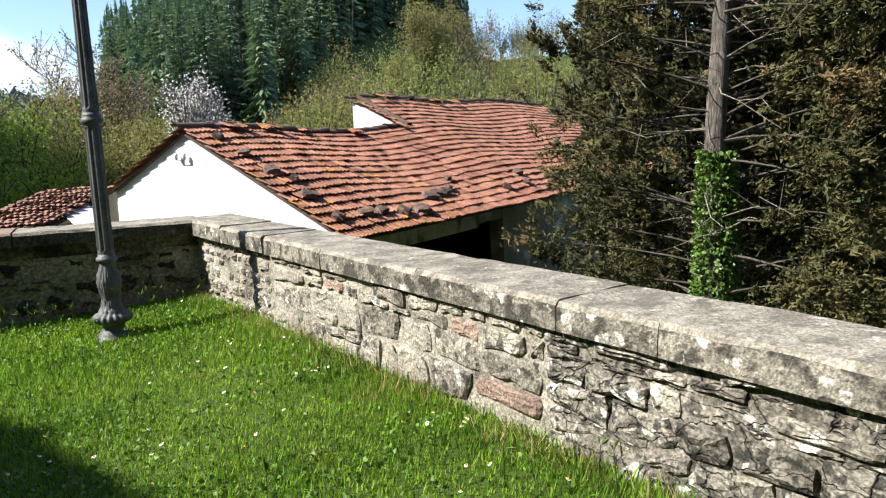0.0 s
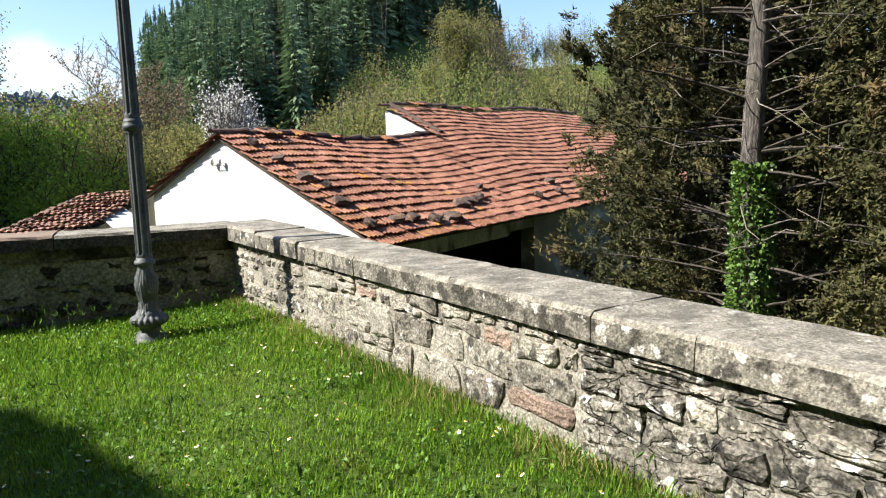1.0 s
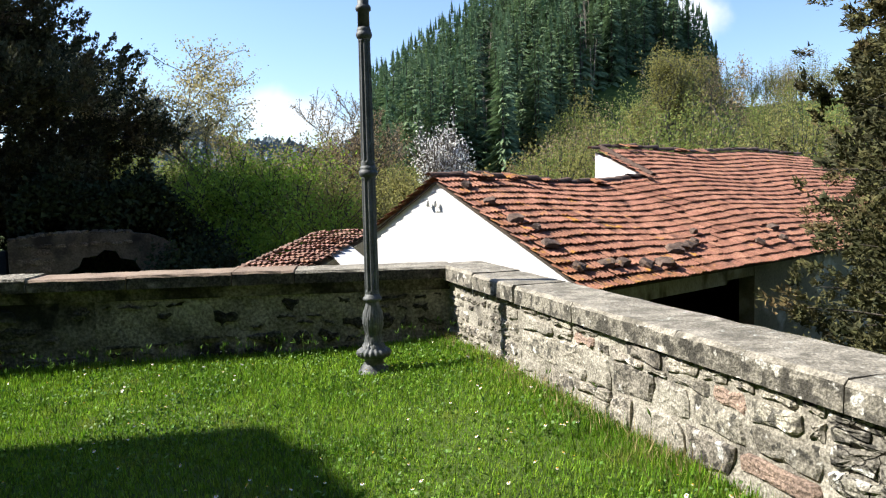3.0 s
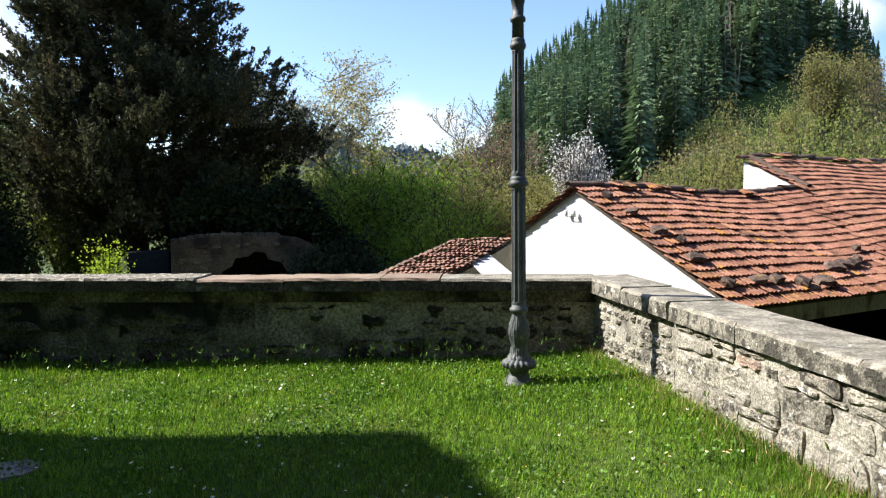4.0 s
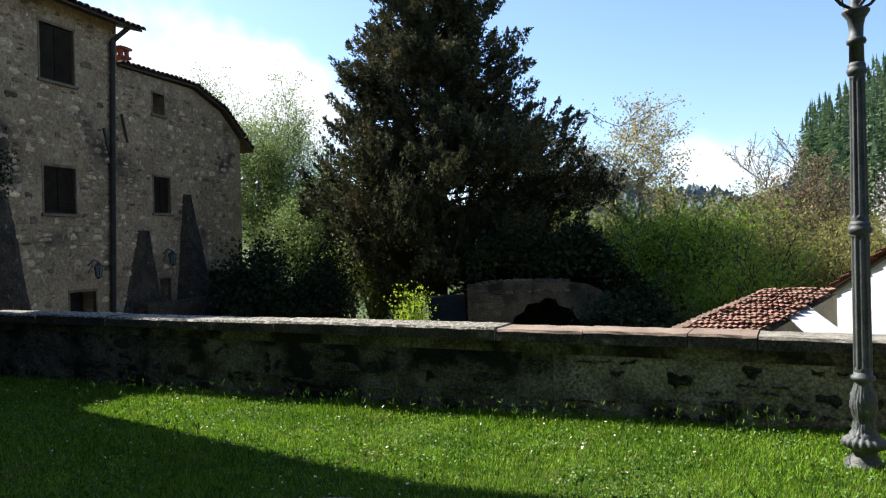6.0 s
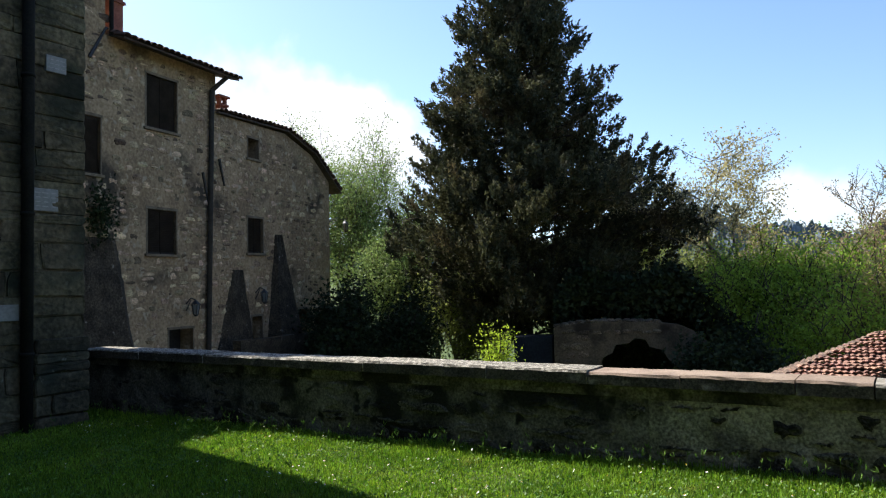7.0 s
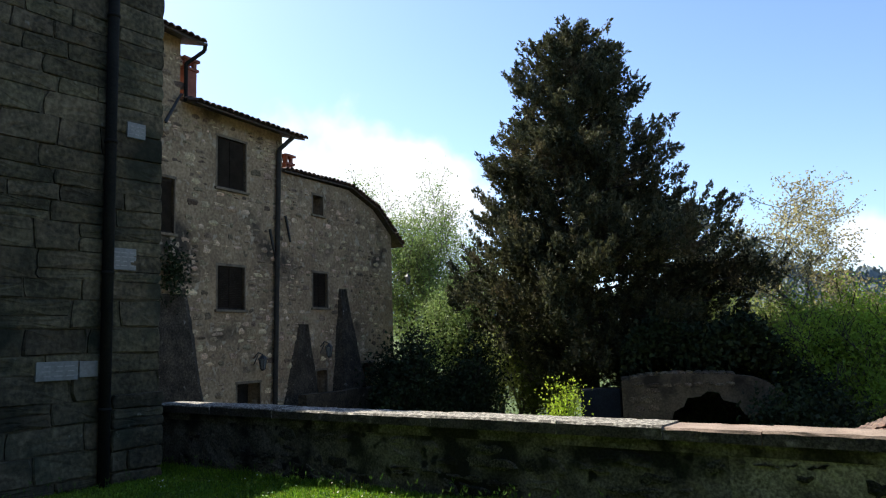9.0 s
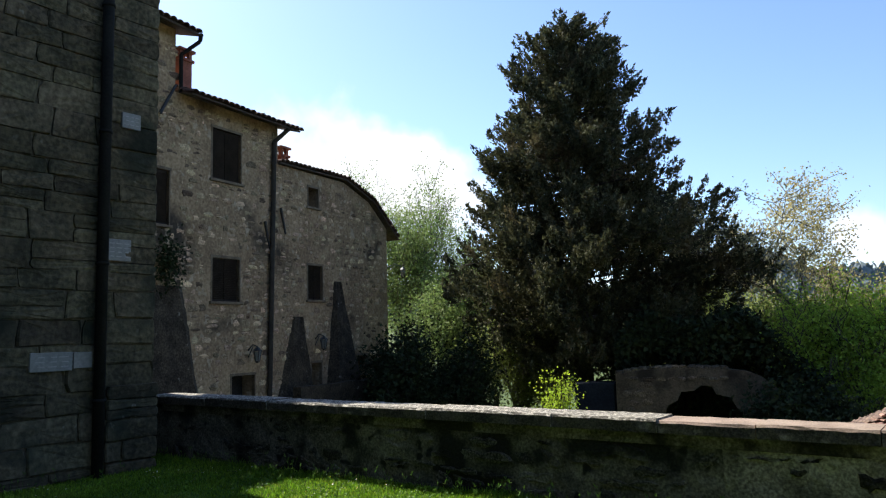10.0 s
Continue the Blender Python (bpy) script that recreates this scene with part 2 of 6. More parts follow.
M_tile_red = material("shed_tile", (0.16, 0.085, 0.064), (0.30, 0.17, 0.125), 2.0, 30, 0.9, 0.5, island=0.35, grit=0.25, grit_scale=34.0)
M_white = material("white_limewash", (0.68, 0.67, 0.65), (0.8, 0.79, 0.77), 1.2, 25, 0.9, 0.25, spot=(0.55, 0.54, 0.52), spot_at=0.66, spot_scale=1.6, stretch=(1, 1, 0.4))
M_greyrender = material("grey_render", (0.17, 0.155, 0.11), (0.28, 0.255, 0.19), 1.5, 20, 0.95, 0.4, spot=(0.55, 0.53, 0.48), spot_at=0.6, spot_scale=1.2)
M_timber = material("weathered_timber", (0.045, 0.034, 0.026), (0.12, 0.092, 0.07), 5, 60, 0.85, 0.4, stretch=(1, 1, 6))
M_beam = material("weathered_pale_beam", (0.3, 0.28, 0.23), (0.52, 0.5, 0.44), 2.5, 30, 0.95, 0.4, spot=(0.14, 0.125, 0.1), spot_at=0.52, spot_scale=2.5, stretch=(1, 1, 0.5))
M_inside = material("brown_barn_inside", (0.06, 0.05, 0.036), (0.13, 0.108, 0.08), 1.5, 20, 1.0, 0.3)
# Near-black that stands for unlit interiors behind openings
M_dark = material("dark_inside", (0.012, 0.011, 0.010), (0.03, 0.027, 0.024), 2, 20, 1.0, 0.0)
M_facade = material("facade_mortar", (0.25, 0.172, 0.098), (0.45, 0.325, 0.19), 1.0, 14, 0.97, 0.8, spot=(0.075, 0.06, 0.042), spot_at=0.57, spot_scale=0.6, spot2=(0.46, 0.37, 0.25), spot2_at=0.59, spot2_scale=3.5, grit=0.2, grit_scale=11.0)
M_facade_stone = material("facade_stone", (0.2, 0.138, 0.08), (0.62, 0.47, 0.29), 2.5, 30, 0.95, 0.8, rand=0.65, grit=0.2, grit_scale=11.0)
M_facade_small = material("facade_stone_small", (0.2, 0.138, 0.08), (0.6, 0.455, 0.28), 2.5, 30, 0.95, 0.8, island=0.65, grit=0.2, grit_scale=11.0)
M_buttress = material("dark_rubble", (0.03, 0.025, 0.017), (0.095, 0.075, 0.05), 3, 20, 0.97, 0.9, spot2=(0.3, 0.27, 0.22), spot2_at=0.66, spot2_scale=6, grit=0.35, grit_scale=22.0)
# Church sandstone toned very low: the deep shade of the front is in the colour
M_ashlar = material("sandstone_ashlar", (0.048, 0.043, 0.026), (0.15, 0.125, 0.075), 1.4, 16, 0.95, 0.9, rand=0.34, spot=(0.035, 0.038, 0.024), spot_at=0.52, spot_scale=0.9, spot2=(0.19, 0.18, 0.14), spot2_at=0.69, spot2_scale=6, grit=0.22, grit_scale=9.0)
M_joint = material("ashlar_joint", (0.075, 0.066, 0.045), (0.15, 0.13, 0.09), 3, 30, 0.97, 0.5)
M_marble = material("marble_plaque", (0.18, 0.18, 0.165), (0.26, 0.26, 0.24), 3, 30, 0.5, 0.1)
M_letter = material("engraved_letter_grey", (0.30, 0.29, 0.27), (0.38, 0.37, 0.34), 6, 40, 0.8, 0.0)
M_iron = material("grey_painted_cast_iron", (0.042, 0.048, 0.05), (0.1, 0.108, 0.108), 7, 50, 0.6, 0.2, spot2=(0.2, 0.21, 0.2), spot2_at=0.66, spot2_scale=14)
M_blackiron = material("black_iron", (0.012, 0.012, 0.012), (0.03, 0.03, 0.03), 7, 50, 0.5, 0.1)
M_pipe = material("dark_copper_pipe", (0.008, 0.008, 0.006), (0.018, 0.017, 0.013), 3, 30, 0.95, 0.1)
M_housepipe = material("brown_downpipe", (0.028, 0.024, 0.018), (0.06, 0.052, 0.04), 3, 30, 0.8, 0.1)
M_shutter = material("dark_brown_shutter", (0.016, 0.012, 0.009), (0.04, 0.03, 0.022), 4, 40, 0.7, 0.2)
M_frame = material("stone_window_surround", (0.13, 0.10, 0.065), (0.26, 0.205, 0.135), 4, 40, 0.9, 0.3)
M_brick = material("chimney_brick", (0.20, 0.075, 0.05), (0.34, 0.13, 0.085), 5, 40, 0.9, 0.5)
M_zinc = material("pale_metal_sheet", (0.42, 0.41, 0.40), (0.60, 0.59, 0.57), 3, 30, 0.5, 0.2, spot=(0.35, 0.22, 0.16), spot_at=0.6, spot_scale=3)
M_bark = material("grey_brown_bark", (0.06, 0.053, 0.046), (0.175, 0.155, 0.133), 6, 40, 0.95, 1.0, stretch=(3, 3, 0.4), grit=0.55, grit_scale=16.0)
M_bark_dark = material("dark_bark", (0.035, 0.03, 0.024), (0.10, 0.085, 0.07), 6, 40, 0.95, 0.8)
M_twig = material("dry_twig", (0.14, 0.12, 0.095), (0.27, 0.24, 0.2), 6, 40, 0.9, 0.2)
M_cyp = material("cypress_spray", (0.033, 0.038, 0.013), (0.118, 0.11, 0.042), 1.1, 9, 0.85, 0.0, island=0.45, spot=(0.155, 0.11, 0.05), spot_at=0.56, spot_scale=1.2, thin=0.15)
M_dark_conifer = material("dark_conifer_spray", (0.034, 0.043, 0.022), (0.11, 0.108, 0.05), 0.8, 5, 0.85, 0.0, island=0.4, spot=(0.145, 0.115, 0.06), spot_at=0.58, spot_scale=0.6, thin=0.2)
M_hill_conifer = material("fir_needles", (0.055, 0.105, 0.055), (0.165, 0.232, 0.112), 0.16, 2.5, 0.9, 0.0, island=0.4, thin=0.2)
M_spring = material("spring_leaf", (0.165, 0.275, 0.026), (0.29, 0.43, 0.056), 0.3, 4, 0.7, 0.0, island=0.35, thin=0.5)
M_olive = material("olive_spring_leaf", (0.20, 0.19, 0.06), (0.30, 0.285, 0.095), 0.25, 4, 0.75, 0.0, island=0.2, thin=0.5)
M_olive_green = material("soft_green_leaf", (0.15, 0.185, 0.044), (0.235, 0.275, 0.078), 0.2, 4, 0.75, 0.0, island=0.2, thin=0.5)
M_yellow = material("young_walnut_leaf", (0.28, 0.245, 0.11), (0.42, 0.38, 0.19), 0.5, 5, 0.7, 0.0, island=0.3, thin=0.5)
M_bud = material("brown_bud", (0.22, 0.165, 0.09), (0.34, 0.26, 0.15), 0.5, 5, 0.8, 0.0, island=0.3, thin=0.3)
M_blossom = material("white_blossom", (0.68, 0.67, 0.62), (0.82, 0.81, 0.77), 1, 6, 0.8, 0.0, island=0.15, thin=0.3)
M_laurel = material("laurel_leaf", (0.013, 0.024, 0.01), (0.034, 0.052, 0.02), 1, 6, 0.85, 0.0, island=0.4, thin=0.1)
M_lime = material("lime_green_shrub_leaf", (0.30, 0.42, 0.03), (0.45, 0.58, 0.06), 1, 6, 0.7, 0.0, island=0.25, thin=0.4)
M_ivy = material("ivy_leaf", (0.05, 0.105, 0.016), (0.115, 0.2, 0.034), 2, 12, 0.45, 0.0, island=0.4, thin=0.2)
M_birch = material("pale_green_leaf", (0.10, 0.16, 0.045), (0.25, 0.33, 0.105), 0.4, 5, 0.7, 0.0, island=0.45, thin=0.35)
M_glass = bpy.data.materials.new("lantern_glass")
M_glass.use_nodes = True
gb = M_glass.node_tree.nodes["Principled BSDF"]
gb.inputs["Base Color"].default_value, gb.inputs["Roughness"].default_value = (0.3, 0.32, 0.31, 1), 0.12
gb.inputs["Transmission Weight"].default_value, gb.inputs["IOR"].default_value = 0.45, 1.3


# ---- tools ----
def part(name, bm, mat, parent=None, label="", smooth=False):
    """Links a bmesh as one mesh object, under a thing or a part if one is given."""
    me = bpy.data.meshes.new(name)
    bm.to_mesh(me)
    bm.free()
    me.materials.append(mat)
    if smooth:
        me.polygons.foreach_set("use_smooth", [True] * len(me.polygons))
    ob = new(name, me)
    ob.parent = parent
    if label:
        ob["label"] = label
    return ob


def raw(name, verts, faces, mat, parent=None, label="", smooth=False):
    """The same from arrays of places and of corners."""
    me = bpy.data.meshes.new(name)
    verts, faces = np.asarray(verts, np.float32), np.asarray(faces, np.int32)
    n = faces.shape[1]
    me.vertices.add(len(verts))
    me.vertices.foreach_set("co", verts.ravel())
    me.loops.add(faces.size)
    me.loops.foreach_set("vertex_index", faces.ravel())
    me.polygons.add(len(faces))
    me.polygons.foreach_set("loop_start", np.arange(0, faces.size, n, dtype=np.int32))
    me.update(calc_edges=True)
    me.materials.append(mat)
    me.polygons.foreach_set("use_smooth", [bool(smooth)] * len(me.polygons))
    ob = new(name, me)
    ob.parent = parent
    if label:
        ob["label"] = label
    return ob


def thing(name, label, category, group="", kind="", at=(0, 0, 0)):
    ob = new(name)
    ob.empty_display_size = 0.1
    ob.location = at
    return tagged(ob, label, category, group, kind)


def shared(name, me, m, parent=None):
    """One more object on a mesh that others use too."""
    ob = new(name, me)
    ob.parent = parent
    ob.matrix_basis = m
    return ob


def add_box(bm, lo, hi, m=None, bevel=0.0):
    """A box between two corners, moved by m."""
    got = bmesh.ops.create_cube(bm, size=1.0)["verts"]
    size = [hi[i] - lo[i] for i in range(3)]
    mid = [(hi[i] + lo[i]) / 2 for i in range(3)]
    bmesh.ops.transform(bm, matrix=Matrix.Translation(mid) @ Matrix.Diagonal((*size, 1)), verts=got)
    if bevel:
        edges = list({e for v in got for e in v.link_edges})
        out = bmesh.ops.bevel(bm, geom=edges, offset=bevel, segments=1, affect="EDGES")
        got = list({v for f in out["faces"] for v in f.verts} | {v for v in got if v.is_valid})
    if m is not None:
        bmesh.ops.transform(bm, matrix=m, verts=got)
    return got


def box(name, lo, hi, mat, parent=None, m=None, bevel=0.0, label=""):
    bm = bmesh.new()
    add_box(bm, lo, hi, m, bevel)
    return part(name, bm, mat, parent, label)


def prism(name, outline, near, far, mat, parent=None, m=None, label=""):
    """An outline in (x, z), given depth along y."""
    bm = bmesh.new()
    a = [bm.verts.new((x, near, z)) for x, z in outline]
    b = [bm.verts.new((x, far, z)) for x, z in outline]
    n = len(a)
    bm.faces.new(a)
    bm.faces.new(b[::-1])
    for i in range(n):
        bm.faces.new((a[i], b[i], b[(i + 1) % n], a[(i + 1) % n]))
    bmesh.ops.recalc_face_normals(bm, faces=bm.faces)
    if m is not None:
        bmesh.ops.transform(bm, matrix=m, verts=bm.verts)
    return part(name, bm, mat, parent, label)


def lathe(bm, profile, seg=32, flute=0.0, lobes=0, lobe_z=(0, 0), m=None):
    """Turns (z, r) about the z axis; flutes or lobes vary the radius."""
    rings = []
    for z, r in profile:
        ring = []
        for k in range(seg):
            a = 2 * math.pi * k / seg
            rr = r
            if flute and flute[0] < z < flute[1]:
                rr = r * (1 - flute[2] * (0.5 + 0.5 * math.cos(a * flute[3])))
            if lobes and lobe_z[0] < z < lobe_z[1]:
                rr = r * (1 + (0.06 * math.cos(a * 18) if z < 0.245 else 0.075 * math.cos(a * lobes + 2.5 * math.sin(z * 46)) + 0.03 * math.cos(a * lobes * 3)))
            ring.append(bm.verts.new((rr * math.cos(a), rr * math.sin(a), z)))
        rings.append(ring)
    for a, b in zip(rings, rings[1:]):
        for k in range(seg):
            bm.faces.new((a[k], a[(k + 1) % seg], b[(k + 1) % seg], b[k]))
    bm.faces.new(rings[0][::-1])
    bm.faces.new(rings[-1])
    if m is not None:
        bmesh.ops.transform(bm, matrix=m, verts=[v for r in rings for v in r])


def tubes(segs, sides=5):
    """Tapered tubes from rows of (start, end, radius, end radius): places and corners."""
    segs = np.array([[*a, *b, ra, rb] for a, b, ra, rb in segs], float)
    a, b, ra, rb = segs[:, :3], segs[:, 3:6], segs[:, 6], segs[:, 7]
    d = b - a
    d /= np.linalg.norm(d, axis=1, keepdims=True) + 1e-9
    ref = np.where(np.abs(d[:, 2:3]) > 0.9, [[1.0, 0, 0]], [[0, 0, 1.0]])
    p = np.cross(d, ref)
    p /= np.linalg.norm(p, axis=1, keepdims=True)
    q = np.cross(d, p)
    ang = np.arange(sides) * 2 * np.pi / sides
    ringd = np.cos(ang)[None, :, None] * p[:, None] + np.sin(ang)[None, :, None] * q[:, None]
    va = a[:, None] + ringd * ra[:, None, None]
    vb = b[:, None] + ringd * rb[:, None, None]
    verts = np.concatenate([va, vb], 1).reshape(-1, 3)
    k = np.arange(sides)
    quad = np.stack([k, (k + 1) % sides, (k + 1) % sides + sides, k + sides], 1)
    faces = (quad[None] + (np.arange(len(segs)) * 2 * sides)[:, None, None]).reshape(-1, 4)
    return verts, faces


def leaves(places, size, rng, slim=0.6, along=None, spread=1.0, single=False):
    """A folded leaf of two triangles, or a plain one of one, at each place; along: a direction that each one leans to."""
    n = len(places)
    d = rng.normal(size=(n, 3)) * spread
    if along is not None:
        d += along
    d /= np.linalg.norm(d, axis=1, keepdims=True) + 1e-9
    r = rng.normal(size=(n, 3))
    w = np.cross(d, r)
    w /= np.linalg.norm(w, axis=1, keepdims=True) + 1e-9
    up = np.cross(d, w)
    s = (size * rng.uniform(0.6, 1.3, n))[:, None]
    if single:
        verts = np.stack([places - w * s * slim * 0.6, places + w * s * slim * 0.6, places + d * s], 1).reshape(-1, 3)
        return verts, np.arange(n * 3).reshape(-1, 3)
    verts = np.stack([places, places + d * s * 0.5 + w * s * slim * 0.5 + up * s * 0.12, places + d * s, places + d * s * 0.5 - w * s * slim * 0.5 + up * s * 0.12], 1).reshape(-1, 3)
    base = (np.arange(n) * 4)[:, None]
    faces = np.concatenate([base + [[0, 1, 2]], base + [[0, 2, 3]]], 0)
    return verts, faces


# ---- ground ----
R_O = Vector((1.97, 7.2, 0.0))                      # inner corner of the two parapets
R_D = Vector((0.228, -0.974, 0.0)).normalized()     # along the sunlit parapet, towards the viewer
R_N = Vector((-R_D.y, R_D.x, 0.0)) * -1             # from its face to the lawn
if R_N.x > 0:
    R_N = -R_N


def lawn_z(x, y):
    return np.interp(x, [-12, -9, -3, 1, 2.2, 4], [-0.2, -0.17, -0.12, 0.0, 0.09, 0.12])


HILL_AZ = [-180, -60, -12, -3, -0.4, 0.6, 4, 8.5, 12, 17, 20, 22.5, 24.6, 26.5, 29, 33, 40, 60, 180]
HILL_EL = [1.5, 1.5, 0.6, 0.6, 0.9, 3.0, 5.6, 8.6, 10.2, 11.6, 10.9, 9.2, 7.2, 5.2, 5.6, 5.8, 5.8, 5.0, 1.5]


def outer_z(x, y):
    """The land outside the terrace: a yard below, a valley, a steep wooded hill and a far ridge."""
    dx, dy = x - 1.0, y + 0.4
    r, az = np.hypot(dx, dy), np.degrees(np.arctan2(dx, dy))
    crest = 160 * np.tan(np.radians(np.interp(az, HILL_AZ, HILL_EL)))
    s = np.clip((r - 62) / 98, 0, 1)
    z = -3.0 + (crest + 3.0) * s * s * (3 - 2 * s)
    bank = np.clip((az - 12) / 10, 0, 1) * np.clip((r - 30) / 30, 0, 1) * 3.0
    z = z + bank * (1 - s)
    f = np.clip((r - 180) / 300, 0, 1)
    z = z * (1 - f) + f * 4.0
    ridge = 66 * np.exp(-(((r - 950) / 220) ** 2)) * (0.8 + 0.2 * np.sin(az * 0.35) + 0.12 * np.sin(az * 0.9 + 1))
    return z + ridge


def inside(x, y):
    d = (x - R_O.x) * R_N.x + (y - R_O.y) * R_N.y
    return (y < 7.3) & (d > -0.3)


def axis_lines(lo, hi, step, extra=()):
    mid = list(np.arange(lo, hi, step)) + list(extra)
    out, d = [], step
    x = hi
    while x < 2500:
        out.append(x)
        d *= 1.13
        x += d
    x, d = lo - step, step
    while x > -2500:
        out.append(x)
        d *= 1.13
        x -= d
    return np.array(sorted(set(np.round(mid + out, 4))))


gx, gy = axis_lines(-12.0, 5.6, 0.2), axis_lines(-4.0, 8.0, 0.2, (7.25, 7.35))
GX, GY = np.meshgrid(gx, gy)
GZ = np.where(inside(GX, GY), lawn_z(GX, GY), outer_z(GX, GY))
n1, n2 = GX.shape
idx = np.arange(n1 * n2).reshape(n1, n2)
ground = raw("ground", np.stack([GX, GY, GZ], -1).reshape(-1, 3), np.stack([idx[:-1, :-1], idx[:-1, 1:], idx[1:, 1:], idx[1:, :-1]], -1).reshape(-1, 4), M_soil, smooth=True)
tagged(ground, "grassy earth terrace above a wooded valley", "ground", kind="structure")


# ---- stones ----
def stone_mesh(name, mat, seed, power=3.2, rough=0.10):
    """A unit stone: a rounded, chipped block, 1 wide, 1 deep and 1 high about its middle."""
    rng = random.Random(seed)
    bm = bmesh.new()
    bmesh.ops.create_cube(bm, size=1.0)
    bmesh.ops.subdivide_edges(bm, edges=bm.edges, cuts=1, use_grid_fill=True)
    for v in bm.verts:
        c = v.co * 2
        n = (abs(c.x) ** power + abs(c.y) ** power + abs(c.z) ** power) ** (1 / power)
        v.co = c / n * 0.5
        v.co += Vector([rng.uniform(-rough, rough) for _ in range(3)])
    me = bpy.data.meshes.new(name)
    bm.to_mesh(me)
    bm.free()
    me.materials.append(mat)
    return me


def courses(length, z0, z1, rng, hs, ws, fill=1.0):
    """An uneven coursing: rows of (s, z, width, height) of stones."""
    out, z = [], z0
    while z < z1 - 0.04:
        h = min(rng.uniform(*hs), z1 - z)
        if z1 - z - h < 0.06:
            h = z1 - z
        s = rng.uniform(-0.2, 0)
        while s < length:
            w = rng.uniform(*ws) * (0.7 + 0.6 * h / hs[1])
            if rng.random() < fill:
                k = rng.random()
                if k < 0.16 and h > 0.13:
                    out.append((s, z, w, h * 0.5))
                    out.append((s, z + h * 0.52, w, h * 0.48))
                else:
                    out.append((s, z + rng.uniform(-0.02, 0.02), w, h * rng.uniform(0.85, 1.08)))
            s += w * rng.uniform(1.0, 1.12)
        z += h
    return out


def masonry(parent, m, s0, s1, rows, mats, rng, widths, gap=0.02, proud=(-0.01, 0.012), wave=0.02, fill=1.0, bulge=0.012, deep=0.10, name="stone", jag=0.012, corner=(0.05, 0.16), slant=0.035, edge_drop=0.014):
    """A face of fitted stones between wavy beds: each one an uneven many-sided block with a chipped edge. rows: heights of the beds, from below."""
    ph = rng.uniform(0, 9)

    def bed(k, s):
        edge = 0.3 if k in (0, len(rows) - 1) else 1.0
        return rows[k] + edge * wave * (math.sin(s * 2.3 + k * 1.9 + ph) + 0.6 * math.sin(s * 5.1 + k * 4.3))

    for k in range(len(rows) - 1):
        s, lean0 = s0, 0.0
        while s < s1 - 0.03:
            hgt = rows[k + 1] - rows[k]
            w = rng.uniform(*widths) * (0.75 + 0.9 * hgt / 0.25) * (1.5 if rng.random() < 0.12 else 1.0)
            e = min(s + w, s1)
            if s1 - e < 0.09:
                e = s1
            lean1 = 0.0 if e >= s1 else rng.uniform(-slant, slant) * hgt / 0.2
            cells = [(0.0, 1.0)]
            if hgt > 0.15 and rng.random() < 0.2:
                q = rng.uniform(0.35, 0.65)
                cells = [(0.0, q), (q, 1.0)]
            for lo, hi in cells:
                if rng.random() > fill:
                    continue
                a = [(s - lean0 * (1 - 2 * lo), lo), (e - lean1 * (1 - 2 * lo), lo), (e + lean1 * (2 * hi - 1), hi), (s + lean0 * (2 * hi - 1), hi)]
                pts = []
                for x, t in a:
                    pts.append(Vector((x, bed(k, x) * (1 - t) + bed(k + 1, x) * t)))
                c = (pts[0] + pts[1] + pts[2] + pts[3]) / 4
                ring = []
                for i in range(4):
                    p, q = pts[i], pts[(i + 1) % 4]
                    n = 4 if i % 2 == 0 else 3
                    for j in range(n):
                        t = (j + 0.0) / n
                        v = p.lerp(q, t)
                        if j == 0:
                            v = v.lerp(c, rng.uniform(*corner))
                        d = c - v
                        v = v + d.normalized() * (gap * 0.5 + rng.uniform(0, jag))
                        ring.append(v)
                y = rng.uniform(*proud)
                tilt = Vector((rng.uniform(-0.05, 0.05), rng.uniform(-0.08, 0.08)))
                vs, fs = [], []
                N = len(ring)
                for v in ring:
                    vs.append((v.x, y - deep, v.y))
                for v in ring:
                    vs.append((v.x, y - edge_drop + rng.uniform(-0.006, 0.004), v.y))
                for v in ring:
                    u = v + (c - v).normalized() * min(0.022, (c - v).length * 0.35)
                    vs.append((u.x, y + tilt.dot(u - c) + rng.uniform(-1, 1) * bulge * 0.45, u.y))
                for v in ring:
                    u = v.lerp(c, 0.55)
                    vs.append((u.x, y + tilt.dot(u - c) + rng.uniform(-0.6, 1.0) * bulge, u.y))
                vs.append((c.x, y + rng.uniform(-0.3, 1.0) * bulge, c.y))
                for r in range(3):
                    fs += [(r * N + i, r * N + (i + 1) % N, (r + 1) * N + (i + 1) % N, (r + 1) * N + i) for i in range(N)]
                fs += [(3 * N + i, 3 * N + (i + 1) % N, 4 * N) for i in range(N)]
                me = bpy.data.meshes.new(name)
                me.from_pydata([m @ Vector(v) for v in vs], [], fs)
                me.materials.append(mats[rng.randrange(len(mats))])
                me.polygons.foreach_set("use_smooth", [False] * len(me.polygons))
                ob = new(name, me)
                ob.parent = parent
            s, lean0 = e, lean1


def basis(o, d, n):
    """A pose whose x runs along d, y along n and z up."""
    return Matrix(((d.x, n.x, 0, o.x), (d.y, n.y, 0, o.y), (d.z, n.z, 1, o.z), (0, 0, 0, 1)))


